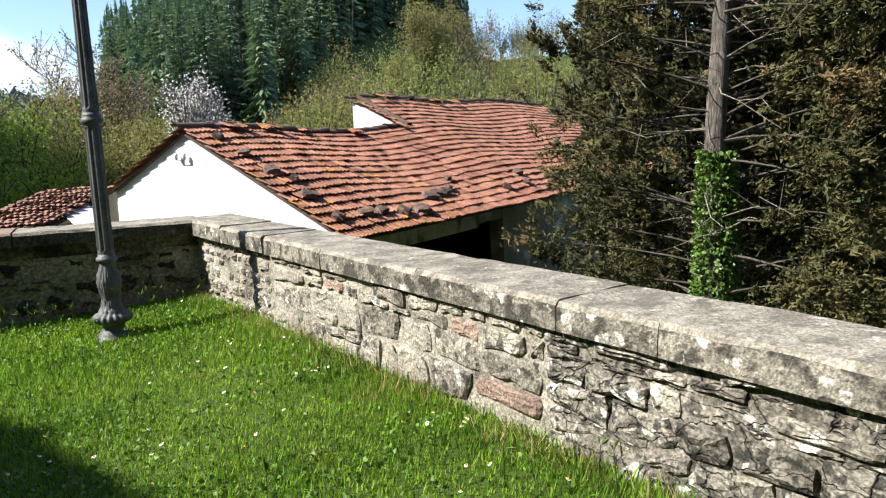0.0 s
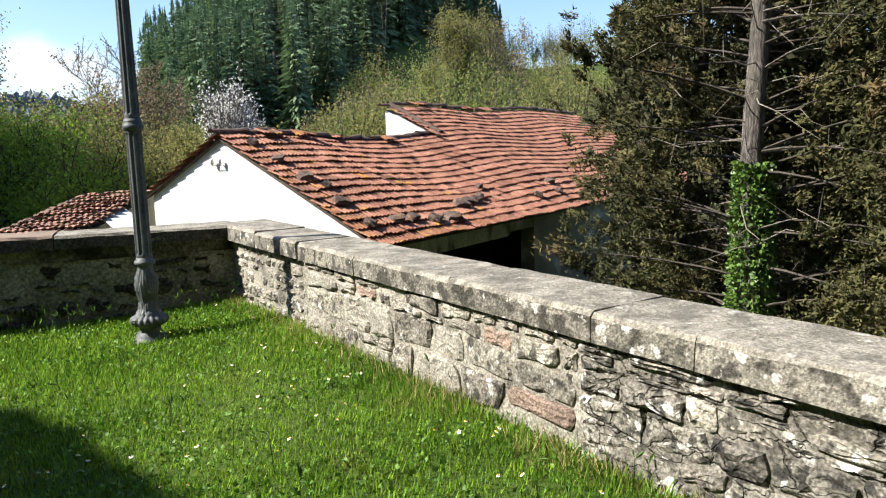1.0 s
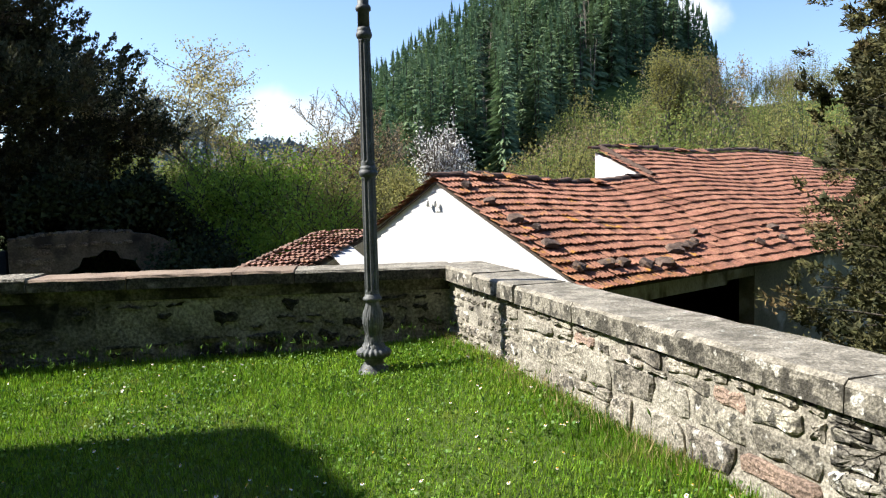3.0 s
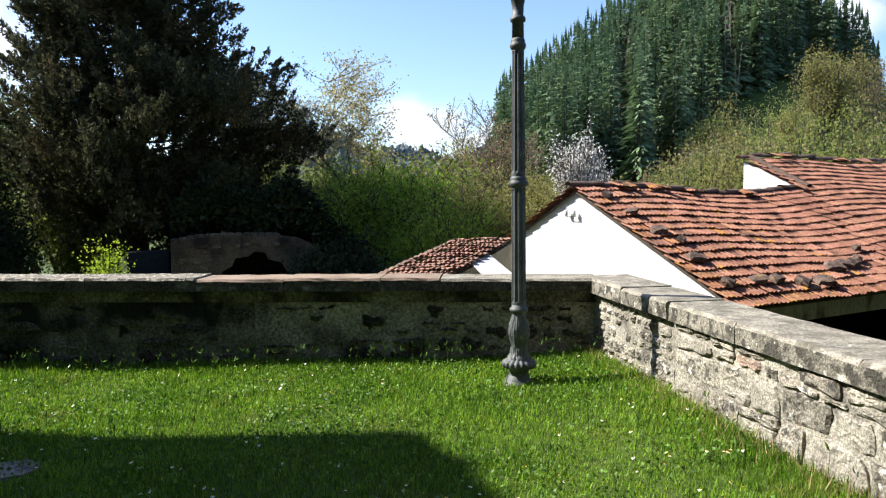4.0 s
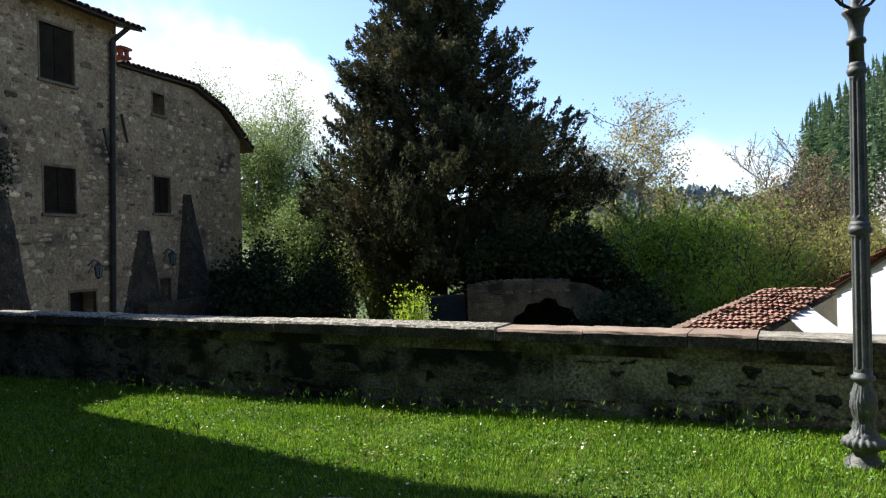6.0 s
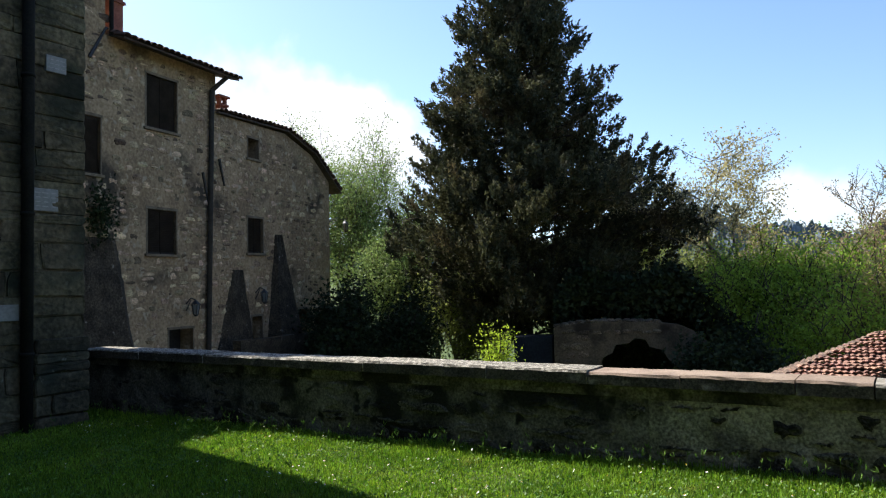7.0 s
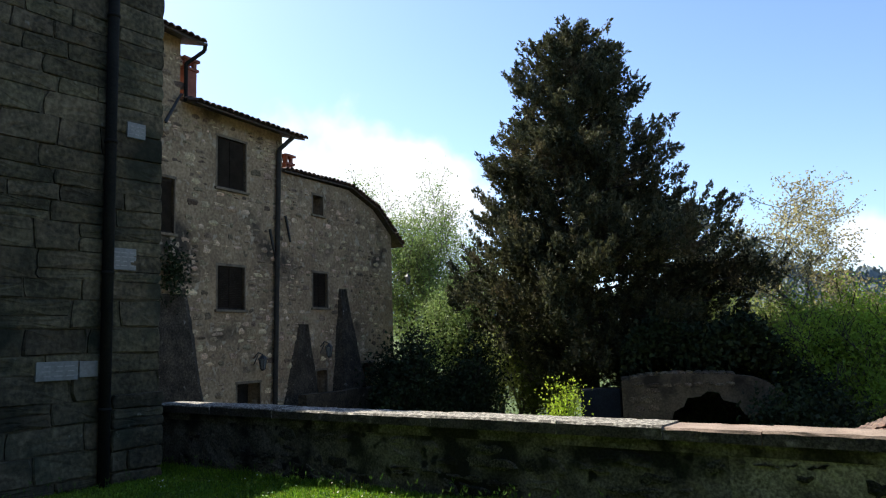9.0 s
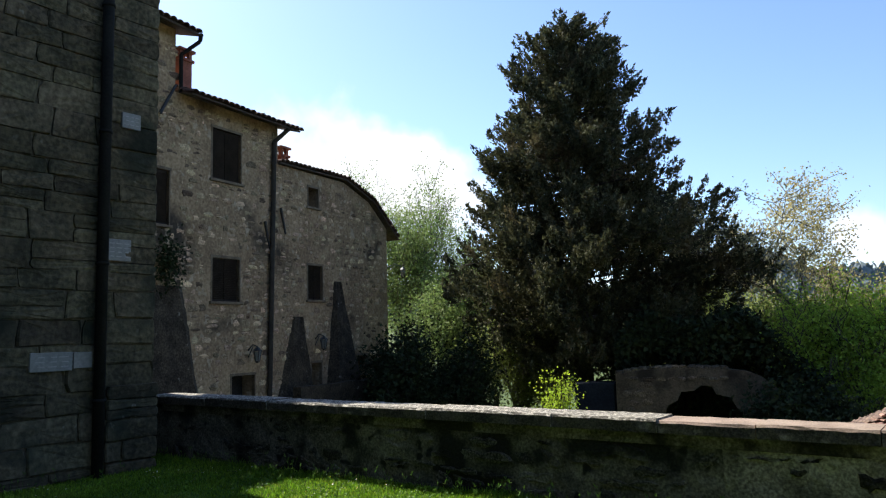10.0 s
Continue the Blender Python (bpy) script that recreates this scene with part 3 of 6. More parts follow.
def coping_slab(parent, m, s0, s1, y0, y1, z0, z1, mat, rng, face_mat=None):
    """A worn slab: its long edges subdivided and chipped; the front face can take its own darker material."""
    bm = bmesh.new()
    cuts = max(2, int((s1 - s0) / 0.12))
    a = rng.uniform(-0.006, 0.006)
    rows = []
    for k in range(cuts + 1):
        s = s0 + (s1 - s0) * k / cuts
        j = lambda q: rng.uniform(-q, q)  # noqa: E731
        rows.append([bm.verts.new((s, y0 + j(0.006), z0)), bm.verts.new((s, y0 + j(0.008), z1 - 0.025 + a + j(0.006))), bm.verts.new((s, y0 - 0.022 + j(0.008), z1 + a + j(0.004))),
                     bm.verts.new((s, (y0 + y1) / 2, z1 + a + j(0.005))), bm.verts.new((s, y1, z1 + a + j(0.004))), bm.verts.new((s, y1, z0))])
    for p, q in zip(rows, rows[1:]):
        for k in range(6):
            bm.faces.new((p[k], p[(k + 1) % 6], q[(k + 1) % 6], q[k]))
    bm.faces.new(rows[0][::-1])
    bm.faces.new(rows[-1])
    bmesh.ops.recalc_face_normals(bm, faces=bm.faces)
    bmesh.ops.transform(bm, matrix=m, verts=bm.verts)
    slab = part("coping_slab", bm, mat, parent)
    if face_mat:
        slab.data.materials.append(face_mat)
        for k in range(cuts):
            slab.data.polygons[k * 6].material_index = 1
    return slab


def wall_core(name, length, z0, z1, thick, mat, m, rng, step=0.12, rough=0.016, label=""):
    """The body of a wall: an uneven face at y = 0, plain behind."""
    bm = bmesh.new()
    ns, nz = int(length / step), int((z1 - z0) / step) + 1
    grid = [[bm.verts.new((length * i / ns, rng.uniform(-rough, rough) if 0 < j < nz else 0.0, z0 + (z1 - z0) * j / nz)) for j in range(nz + 1)] for i in range(ns + 1)]
    for i in range(ns):
        for j in range(nz):
            bm.faces.new((grid[i][j], grid[i + 1][j], grid[i + 1][j + 1], grid[i][j + 1]))
    add_box(bm, (0, -thick, -3.6), (length, -0.03, z1))
    bmesh.ops.transform(bm, matrix=m, verts=bm.verts)
    return part(name, bm, mat, None, label)


# sunlit parapet
rng = random.Random(4)
mE = basis(R_O, R_D, R_N)
wall_east = wall_core("wall_east", 3.2, -0.2, 0.68, 0.44, M_mortar, mE @ Matrix.Translation((1.84, -0.024, 0)), rng, rough=0.009)
near_length = wall_core("wall_length", 8.0, -0.2, 0.68, 0.44, M_mortar_dark, mE @ Matrix.Translation((5.04, -0.022, 0)), rng, rough=0.016)
near_length.parent = wall_east
first_length = wall_core("wall_length", 1.79, -0.2, 0.68, 0.44, M_mortar, mE @ Matrix.Translation((0, -0.05, 0)), rng, rough=0.009)
first_length.parent = wall_east
tagged(wall_east, "sunlit rubble stone parapet with pale mortar and lichen", "stone wall", kind="structure")
masonry(wall_east, mE, 0.02, 1.76, [0.0, 0.11, 0.2, 0.31, 0.41, 0.52, 0.6, 0.67], [M_stone, M_mortar, M_stone], rng, (0.10, 0.22), gap=0.026, proud=(-0.044, -0.028), fill=0.92, bulge=0.012)
masonry(wall_east, mE, 1.86, 4.93, [-0.02, 0.11, 0.31, 0.51, 0.60, 0.68], [M_stone, M_stone, M_mortar, M_stone_warm, M_stone, M_mortar], rng, (0.16, 0.36), gap=0.016, proud=(-0.016, 0.004), wave=0.024, fill=0.93, bulge=0.008, jag=0.022, edge_drop=0.010, corner=(0.02, 0.16))
masonry(wall_east, mE, 4.94, 9.2, [-0.03, 0.17, 0.32, 0.44, 0.53, 0.595, 0.635, 0.685], [M_stone_dark, M_stone_dark, M_stone, M_stone_dark], rng, (0.14, 0.36), gap=0.007, proud=(-0.03, 0.014), wave=0.028, fill=0.97, bulge=0.012, jag=0.016, edge_drop=0.008, corner=(0.02, 0.2), slant=0.06)
s = 1.84
for w in (0.95, 1.15, 1.12, 0.55, 0.86, 1.3, 1.0, 1.2, 1.1, 1.1, 0.9):
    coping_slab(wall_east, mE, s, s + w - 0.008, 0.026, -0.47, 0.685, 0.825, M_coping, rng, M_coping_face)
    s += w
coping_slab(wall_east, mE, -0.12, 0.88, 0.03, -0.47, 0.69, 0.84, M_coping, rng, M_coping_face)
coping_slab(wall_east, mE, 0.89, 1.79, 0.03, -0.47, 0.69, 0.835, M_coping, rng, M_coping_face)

# shaded parapet: its shade is also put into the dark render and stones
mN = basis(Vector((2.05, 7.12, 0)), Vector((-1, 0, 0)), Vector((0, -1, 0)))
wall_north = wall_core("wall_north", 9.6, -0.5, 0.70, 0.40, M_damp_shade, mN @ Matrix.Translation((3.6, -0.045, 0)), rng, step=0.15, rough=0.012)
pale_length = wall_core("wall_length", 3.6, -0.5, 0.70, 0.40, M_damp_pale, mN @ Matrix.Translation((0, -0.045, 0)), rng, step=0.15, rough=0.012)
pale_length.parent = wall_north
box("render_band", (0.0, -0.06, 0.585), (13.0, -0.02, 0.705), M_band, wall_north, mN, 0.004, "paler band of render under the coping")
tagged(wall_north, "shaded parapet of damp render over stones, coloured dark for the shade", "stone wall", kind="structure")
masonry(wall_north, mN, 0.05, 3.55, [-0.2, -0.06, 0.08, 0.2, 0.33, 0.45, 0.57], [M_damp_shade_stone], rng, (0.12, 0.26), gap=0.06, proud=(-0.03, -0.018), wave=0.05, fill=0.62, bulge=0.012, jag=0.04, slant=0.09, corner=(0.08, 0.35))
masonry(wall_north, mN, 3.6, 12.6, [-0.3, -0.12, 0.06, 0.22, 0.4, 0.57], [M_damp_shade_stone, M_damp_shade_stone, M_damp_shade], rng, (0.18, 0.40), gap=0.05, proud=(-0.036, -0.022), wave=0.045, fill=0.5, bulge=0.012, jag=0.04, slant=0.09, corner=(0.08, 0.35))
s = 0.0
for k, w in enumerate((1.62, 0.62, 1.02, 0.95, 1.2, 1.75, 1.52, 1.45, 1.5, 1.5)):
    z1 = 0.845 if k > 3 else 0.84
    coping_slab(wall_north, mN, s, s + w - 0.012, 0.06, -0.44, 0.71, z1, M_coping_warm if 1 <= k <= 3 else M_coping_shade if k > 3 else M_coping, rng, M_front_shade)
    s += w

# ---- barn ----
B_A = Vector((4.66, 10.88, -0.04))
B_U, B_V = Vector((0.829, 0.559, 0)), Vector((-0.559, 0.829, 0))
HALF, PITCH, RUN, STEP_S, UP_W = 3.76, 0.49, 19.0, 6.95, 5.35
barn = thing("barn", "long whitewashed barn with a sagging red clay tile roof", "barn")
mB = Matrix(((B_U.x, B_V.x, 0, B_A.x), (B_U.y, B_V.y, 0, B_A.y), (0, 0, 1, B_A.z), (0, 0, 0, 1)))


def roof_z(s, w):
    """Height of the tiled slope over the eave, with its sag."""
    return w * PITCH + 0.05 * math.sin(s * 0.9 + 0.6) * min(1, w / 1.5) - 0.10 * math.exp(-((s - 4.2) / 2.4) ** 2) * w / HALF


E0 = 0.28
prism("gable_wall", [(E0, -3.2), (E0, E0 * PITCH - 0.075), (HALF, HALF * PITCH - 0.075), (2 * HALF - 0.3, 0.30), (2 * HALF - 0.3, -3.2)], 0.0, 0.35, M_white, barn, mB @ Matrix(((0, 1, 0, 0.05), (1, 0, 0, 0), (0, 0, 1, 0), (0, 0, 0, 1))), "sunlit whitewashed gable wall with rain streaks")
box("upper_rear_wall", (STEP_S, UP_W - 0.25, -3.2), (RUN, UP_W, UP_W * PITCH - 0.3), M_white, barn, mB)
prism("step_gable", [(HALF - 0.2, HALF * PITCH - 0.25), (HALF + 0.1, HALF * PITCH - 0.02), (UP_W, UP_W * PITCH - 0.10), (UP_W, 0.5), (HALF - 0.2, 0.5)], 0.0, 0.3, M_white, barn, mB @ Matrix(((0, 1, 0, STEP_S - 0.03), (1, 0, 0, 0), (0, 0, 1, 0), (0, 0, 0, 1))), "small whitewashed gable above the lower ridge")
# long wall under the eave, with a wide dark opening
for lo, hi in (((0.2, 0.3, -3.2), (2.1, 0.65, -0.12)), ((2.1, 0.32, -0.34), (5.9, 0.65, -0.12)), ((5.9, 0.3, -3.2), (RUN, 0.65, -0.12)), ((2.1, 0.3, -3.2), (5.9, 0.65, -2.6))):
    box("long_wall", lo, hi, M_greyrender, barn, mB)
box("eave_beam", (0.25, 0.2, -0.4), (4.6, 0.3, -0.1), M_beam, barn, mB, 0.01, "pale weathered beam under the eave")
box("dark_floor", (0.5, 0.65, -2.7), (RUN - 0.3, 7.0, -2.6), M_inside, barn, mB)
box("inner_wall", (0.5, 3.2, -2.6), (RUN - 0.4, 3.4, -0.2), M_inside, barn, mB)
box("rear_wall", (0.2, 7.1, -3.2), (RUN, 7.4, 0.2), M_greyrender, barn, mB)
box("end_wall", (RUN - 0.3, 0.65, -3.2), (RUN, 7.1, 0.2), M_greyrender, barn, mB)
box("ceiling_board", (0.5, 0.66, -0.2), (RUN - 0.3, 7.0, -0.13), M_timber, barn, mB)
# boards under the tiles
for s0, s1, w1 in ((0.0, STEP_S, HALF), (STEP_S, RUN, UP_W)):
    prism("roof_deck", [(0, -0.07), (0, -0.04), (w1, w1 * PITCH - 0.16), (2 * w1 if w1 == HALF else w1 + 0.12, -0.05 if w1 == HALF else w1 * PITCH - 0.2), (2 * w1 if w1 == HALF else w1 + 0.12, -0.12 if w1 == HALF else w1 * PITCH - 0.3), (w1, w1 * PITCH - 0.24)], s0 + 0.07, s1, M_timber, barn, mB @ Matrix(((0, 1, 0, 0), (1, 0, 0, 0), (0, 0, 1, 0), (0, 0, 0, 1))))


def tile_mesh(name, mat):
    """An interlocking clay tile, with one round rib and a flat pan: 0.235 wide, 0.40 long."""
    prof = [(-0.118, 0.004), (-0.098, 0.022), (-0.062, 0.027), (-0.032, 0.006), (0.0, 0.002), (0.022, 0.022), (0.058, 0.027), (0.09, 0.006), (0.118, 0.003)]
    v, f = [], []
    for y, lift in ((-0.20, 0.056), (0.20, 0.0)):
        v += [(x, y, z + lift) for x, z in prof]
    n = len(prof)
    f += [(k, k + 1, n + k + 1, n + k) for k in range(n - 1)]
    b = len(v)
    v += [(x, -0.196, z + 0.034) for x, z in prof]
    f += [(b + k, b + k + 1, k + 1, k) for k in range(n - 1)]
    me = bpy.data.meshes.new(name)
    me.from_pydata(v, [], f)
    me.materials.append(mat)
    return me


tile = tile_mesh("clay_tile", M_tile)
tile_l = tile_mesh("lichened_tile", M_tile_lichen)
slope = math.degrees(math.atan(PITCH))
rng = random.Random(8)
rest_v, rest_f, made = [], [], 0
tv = np.array([v.co for v in tile.vertices])
tf = np.array([list(p.vertices) for p in tile.polygons])
roof = new("tiled_roof")
roof.parent = barn
for row in range(22):
    w = 0.08 + row * 0.268
    ln = math.cos(math.atan(PITCH))
    for k in range(95):
        s_mid = 0.02 + k * 0.2
        top = HALF if s_mid < STEP_S else UP_W
        ww = w * ln
        if ww > top - 0.02 or s_mid > RUN:
            continue
        ww += 0.014 * math.sin(s_mid * 1.7 + row * 0.8) + 0.01 * math.sin(s_mid * 4.1 + row * 2.3)
        z = roof_z(s_mid, ww) + rng.uniform(-0.008, 0.014)
        m = mB @ Matrix.Translation((s_mid + rng.uniform(-0.008, 0.008), ww + rng.uniform(-0.012, 0.012), z)) @ pose(0, 0, 0, slope + rng.uniform(-1.2, 1.2), rng.uniform(-1.5, 1.5), rng.uniform(-1.5, 1.5)) @ Matrix.Diagonal((0.87, 0.9, 1.0, 1))
        if k < 22 and made < 300:
            shared("tile", tile_l if (k < 2 or row < 1) and rng.random() < 0.45 else tile, m, roof)
            made += 1
        else:
            mm = np.array(m)
            rest_f.append(tf + len(rest_v) * len(tv))
            rest_v.append(tv @ mm[:3, :3].T + mm[:3, 3])
tagged(raw("far_tiles", np.concatenate(rest_v), np.concatenate(rest_f), M_tile_far, roof), kind="stuff")
# back slope, seen only along its verge
rest_v, rest_f = [], []
for row in range(13):
    for k in range(84):
        s_mid = 0.02 + k * 0.228
        top = HALF if s_mid < STEP_S else UP_W
        ww = (0.10 + row * 0.305) * 0.9
        if ww > 3.7 or s_mid > STEP_S:
            continue
        m = np.array(mB @ Matrix.Translation((s_mid, top + ww, roof_z(s_mid, top) - ww * PITCH)) @ pose(0, 0, 0, -slope, 0, 0) @ pose(0, 0, 0, 0, 0, 180))
        rest_f.append(tf + len(rest_v) * len(tv))
        rest_v.append(tv @ m[:3, :3].T + m[:3, 3])
tagged(raw("rear_tiles", np.concatenate(rest_v), np.concatenate(rest_f), M_tile_far, roof), kind="stuff")


def cap_mesh(name, mat):
    """A half-round ridge tile, 0.42 long."""
    v, f = [], []
    for y, r in ((-0.22, 0.115), (0.22, 0.095)):
        v += [(r * math.cos(a), y, r * 0.8 * math.sin(a)) for a in np.linspace(0, math.pi, 8)]
    f += [(k, k + 1, 9 + k, 8 + k) for k in range(7)]
    b = len(v)
    v += [(x * 0.86, y, z * 0.86 - 0.004) for x, y, z in v[:8]]
    f += [(b + k, b + k + 1, k + 1, k) for k in range(7)]
    me = bpy.data.meshes.new(name)
    me.from_pydata(v, [], f)
    me.materials.append(mat)
    return me


cap = cap_mesh("ridge_tile", M_tile_old_shade)
for s0, s1, top in ((0.05, STEP_S, HALF), (STEP_S, RUN, UP_W)):
    s = s0
    while s < s1:
        m = mB @ Matrix.Translation((s, top + rng.uniform(-0.03, 0.03), roof_z(s, top) + 0.03 + rng.uniform(-0.02, 0.03))) @ pose(0, 0, 0, rng.uniform(-4, 4), rng.uniform(-8, 8), 90 + rng.uniform(-7, 7))
        shared("ridge_tile", cap, m, roof)
        s += 0.37
for k in range(20):
    s = rng.uniform(0.8, 6.8) if k < 12 else rng.uniform(7.2, 13)
    top = HALF if s < STEP_S else UP_W
    shared("displaced_tile", tile_l if rng.random() < 0.4 else tile, mB @ Matrix.Translation((s, top - rng.uniform(0.05, 0.3), roof_z(s, top) + 0.035)) @ pose(0, 0, 0, slope + rng.uniform(-7, 7), rng.uniform(-7, 7), rng.uniform(-25, 25)) @ Matrix.Diagonal((0.85, 0.75, 0.9, 1)), roof)
# verge caps up the step
for k in range(5):
    w = HALF + 0.1 + k * 0.32
    if w < UP_W:
        shared("ridge_tile", cap, mB @ Matrix.Translation((STEP_S + 0.16, w, w * PITCH + 0.06)) @ pose(0, 0, 0, slope, rng.uniform(-5, 5), rng.uniform(-6, 6)), roof)
# rafters at the verge of the gable
for sgn in (0, 1):
    bm = bmesh.new()
    add_box(bm, (-0.02, 0, -0.032), (0.06, HALF / math.cos(math.atan(PITCH)), 0.0))
    mm = Matrix.Translation((0.0, 0.0, -0.03)) @ pose(0, 0, 0, slope) if not sgn else Matrix.Translation((0, 2 * HALF, -0.03)) @ pose(0, 0, 0, -slope) @ Matrix.Diagonal((1, -1, 1, 1))
    bmesh.ops.transform(bm, matrix=mB @ mm, verts=bm.verts)
    bmesh.ops.recalc_face_normals(bm, faces=bm.faces)
    part("verge_rafter", bm, M_timber, barn)
# stones that hold the tiles down
block = [stone_mesh(f"ballast_{k}", material(f"dark_ballast_{k}", (0.07, 0.05, 0.04), (0.2, 0.14, 0.11), 6, 40, 0.95, 0.9, spot=(0.3, 0.17, 0.04), spot_at=0.62, spot_scale=5), 80 + k, 4.0, 0.09) for k in range(3)]
for s, w, l in ((0.35, 3.25, .3), (0.33, 2.6, .26), (0.36, 1.95, .34), (0.55, 1.62, .26), (0.34, 1.1, .34), (0.32, 0.45, .36), (1.0, 0.42, .34), (1.45, 0.4, .3), (2.0, 0.3, .4), (2.5, 0.26, .45), (3.4, 0.62, .4), (3.75, 0.7, .34), (4.1, 0.72, .36), (4.45, 0.85, .3), (5.0, 1.2, .2), (6.5, 0.5, .36), (7.6, 0.5, .35), (7.9, 0.9, .3)):
    ob = shared("ballast_stone", block[rng.randrange(3)], mB @ Matrix.Translation((s, w, roof_z(s, w) + 0.10)) @ pose(0, 0, 0, slope, rng.uniform(-8, 8), rng.uniform(-40, 40)) @ Matrix.Diagonal((l * 0.95, l * 0.62, 0.14, 1)))
    tagged(ob, "dark mossy stone weighing down clay roof tiles", "stone", "roof ballast")
# insulator bracket under the peak
bm = bmesh.new()
add_box(bm, (-0.035, HALF - 0.02, HALF * PITCH - 0.54), (-0.025, HALF + 0.23, HALF * PITCH - 0.53))
add_box(bm, (-0.035, HALF - 0.005, HALF * PITCH - 0.54), (0.06, HALF + 0.005, HALF * PITCH - 0.53))
add_box(bm, (-0.035, HALF + 0.22, HALF * PITCH - 0.54), (0.06, HALF + 0.23, HALF * PITCH - 0.53))
bmesh.ops.transform(bm, matrix=mB, verts=bm.verts)
part("insulator_bracket", bm, M_blackiron, barn)
for w in (HALF, HALF + 0.23):
    bm = bmesh.new()
    lathe(bm, [(0, 0.015), (0.03, 0.04), (0.08, 0.032), (0.10, 0.04), (0.13, 0.015)], 10, m=mB @ Matrix.Translation((-0.03, w, HALF * PITCH - 0.53)))
    part("insulator", bm, M_white, barn, "white porcelain insulator", True)

# ---- low shed beside the barn ----
shed = thing("shed", "low shed with a pinkish clay tile roof and metal sheet", "shed")
S_R, S_W, S_V = Vector((0.38, 13.25, 0.87)), Vector((0.95, 0.22, 0)).normalized(), Vector((-1.17, -4.0, -0.40))
s_len = S_V.length
S_V.normalize()
S_N = S_W.cross(-S_V).normalized()
S_Q = S_N.cross(S_W).normalized()
mS = Matrix(((S_W.x, S_Q.x, S_N.x, S_R.x), (S_W.y, S_Q.y, S_N.y, S_R.y), (S_W.z, S_Q.z, S_N.z, S_R.z), (0, 0, 0, 1)))
skew = S_V.dot(S_W) / max(1e-6, -S_V.dot(S_Q))
rest_v, rest_f = [], []
for row in range(24):
    down = 0.10 + row * 0.2
    for k in range(7):
        m = np.array(mS @ Matrix.Translation((0.02 + k * 0.15 + skew * down, -down, rng.uniform(0, 0.025))) @ pose(0, 0, 0, rng.uniform(-3, 3), rng.uniform(-5, 5), rng.uniform(-9, 9)) @ Matrix.Diagonal((0.7, 0.75, 0.8, 1)))
        rest_f.append(tf + len(rest_v) * len(tv))
        rest_v.append(tv @ m[:3, :3].T + m[:3, 3])
tagged(raw("roof_tile_field", np.concatenate(rest_v), np.concatenate(rest_f), M_tile_red, shed), kind="stuff")
# the far slope falls away from the same verge, darker-tiled to give its shade
rest_v, rest_f = [], []
for row in range(24):
    down = 0.10 + row * 0.2
    for k in range(9):
        m = np.array(mS @ Matrix.Translation((-0.12 - k * 0.17 + skew * down, -down, -0.03 - k * 0.075 + rng.uniform(0, 0.02))) @ pose(0, 0, 0, rng.uniform(-3, 3), -24 + rng.uniform(-4, 4), rng.uniform(-7, 7)) @ Matrix.Diagonal((0.8, 0.75, 0.8, 1)))
        rest_f.append(tf + len(rest_v) * len(tv))
        rest_v.append(tv @ m[:3, :3].T + m[:3, 3])
tagged(raw("far_slope_tiles", np.concatenate(rest_v), np.concatenate(rest_f), M_tile_old_shade, shed), kind="stuff")
bm = bmesh.new()
edge = [(-1.55, -0.78), (0.0, -0.07), (0.98, -0.07)]
tops = [[bm.verts.new(mS @ Vector((a + skew * d, -d, h))) for a, h in edge] for d in (0.0, 4.85)]
feet = [[bm.verts.new((v.co.x, v.co.y, -3.3)) for v in row] for row in tops]
for k in range(2):
    bm.faces.new((tops[0][k], tops[0][k + 1], tops[1][k + 1], tops[1][k]))
    for side in (0, 1):
        bm.faces.new((tops[side][k], tops[side][k + 1], feet[side][k + 1], feet[side][k]))
for k in (0, 2):
    bm.faces.new((tops[0][k], tops[1][k], feet[1][k], feet[0][k]))
bmesh.ops.recalc_face_normals(bm, faces=bm.faces)
part("shed_wall", bm, M_greyrender, shed)
box("metal_sheet", (0.95 + skew * 2.1, -3.2, -0.03), (1.4 + skew * 2.1, -1.2, -0.01), M_zinc, shed, mS, label="pale rusty metal roof sheet")


# ---- church on the terrace ----
church = thing("church", "tall sandstone church with a gabled front in deep shade", "church")
C_X, C_Y, C_H = -10.0, 6.43, 9.35
mC = basis(Vector((C_X, C_Y, 0)), Vector((0, -1, 0)), Vector((1, 0, 0)))
W2 = 8.3
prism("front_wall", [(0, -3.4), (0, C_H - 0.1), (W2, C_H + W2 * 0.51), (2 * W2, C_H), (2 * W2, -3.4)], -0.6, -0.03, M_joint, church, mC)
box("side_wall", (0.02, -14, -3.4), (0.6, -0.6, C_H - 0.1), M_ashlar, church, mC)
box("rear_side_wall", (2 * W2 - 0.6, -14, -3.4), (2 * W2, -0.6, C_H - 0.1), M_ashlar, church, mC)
prism("church_roof", [(-0.4, C_H - 0.15), (-0.4, C_H), (W2, C_H + 0.15 + (W2 + 0.4) * 0.51), (2 * W2 + 0.4, C_H), (2 * W2 + 0.4, C_H - 0.15), (W2, C_H + (W2 + 0.4) * 0.51)], -14, 0.3, M_tile_old_shade, church, mC)
# Box added out of view; its shadow closes the left end of the lit lawn
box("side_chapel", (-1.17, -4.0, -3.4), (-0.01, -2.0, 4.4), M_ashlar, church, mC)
# Unseen wall added behind the viewer to cut sky light on the shaded lawn
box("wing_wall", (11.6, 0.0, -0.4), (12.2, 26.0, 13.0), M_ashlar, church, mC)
rng = random.Random(21)
bands = [-0.3]
while bands[-1] < 9.9:
    bands.append(bands[-1] + rng.choice((0.24, 0.28, 0.33, 0.38, 0.42)))
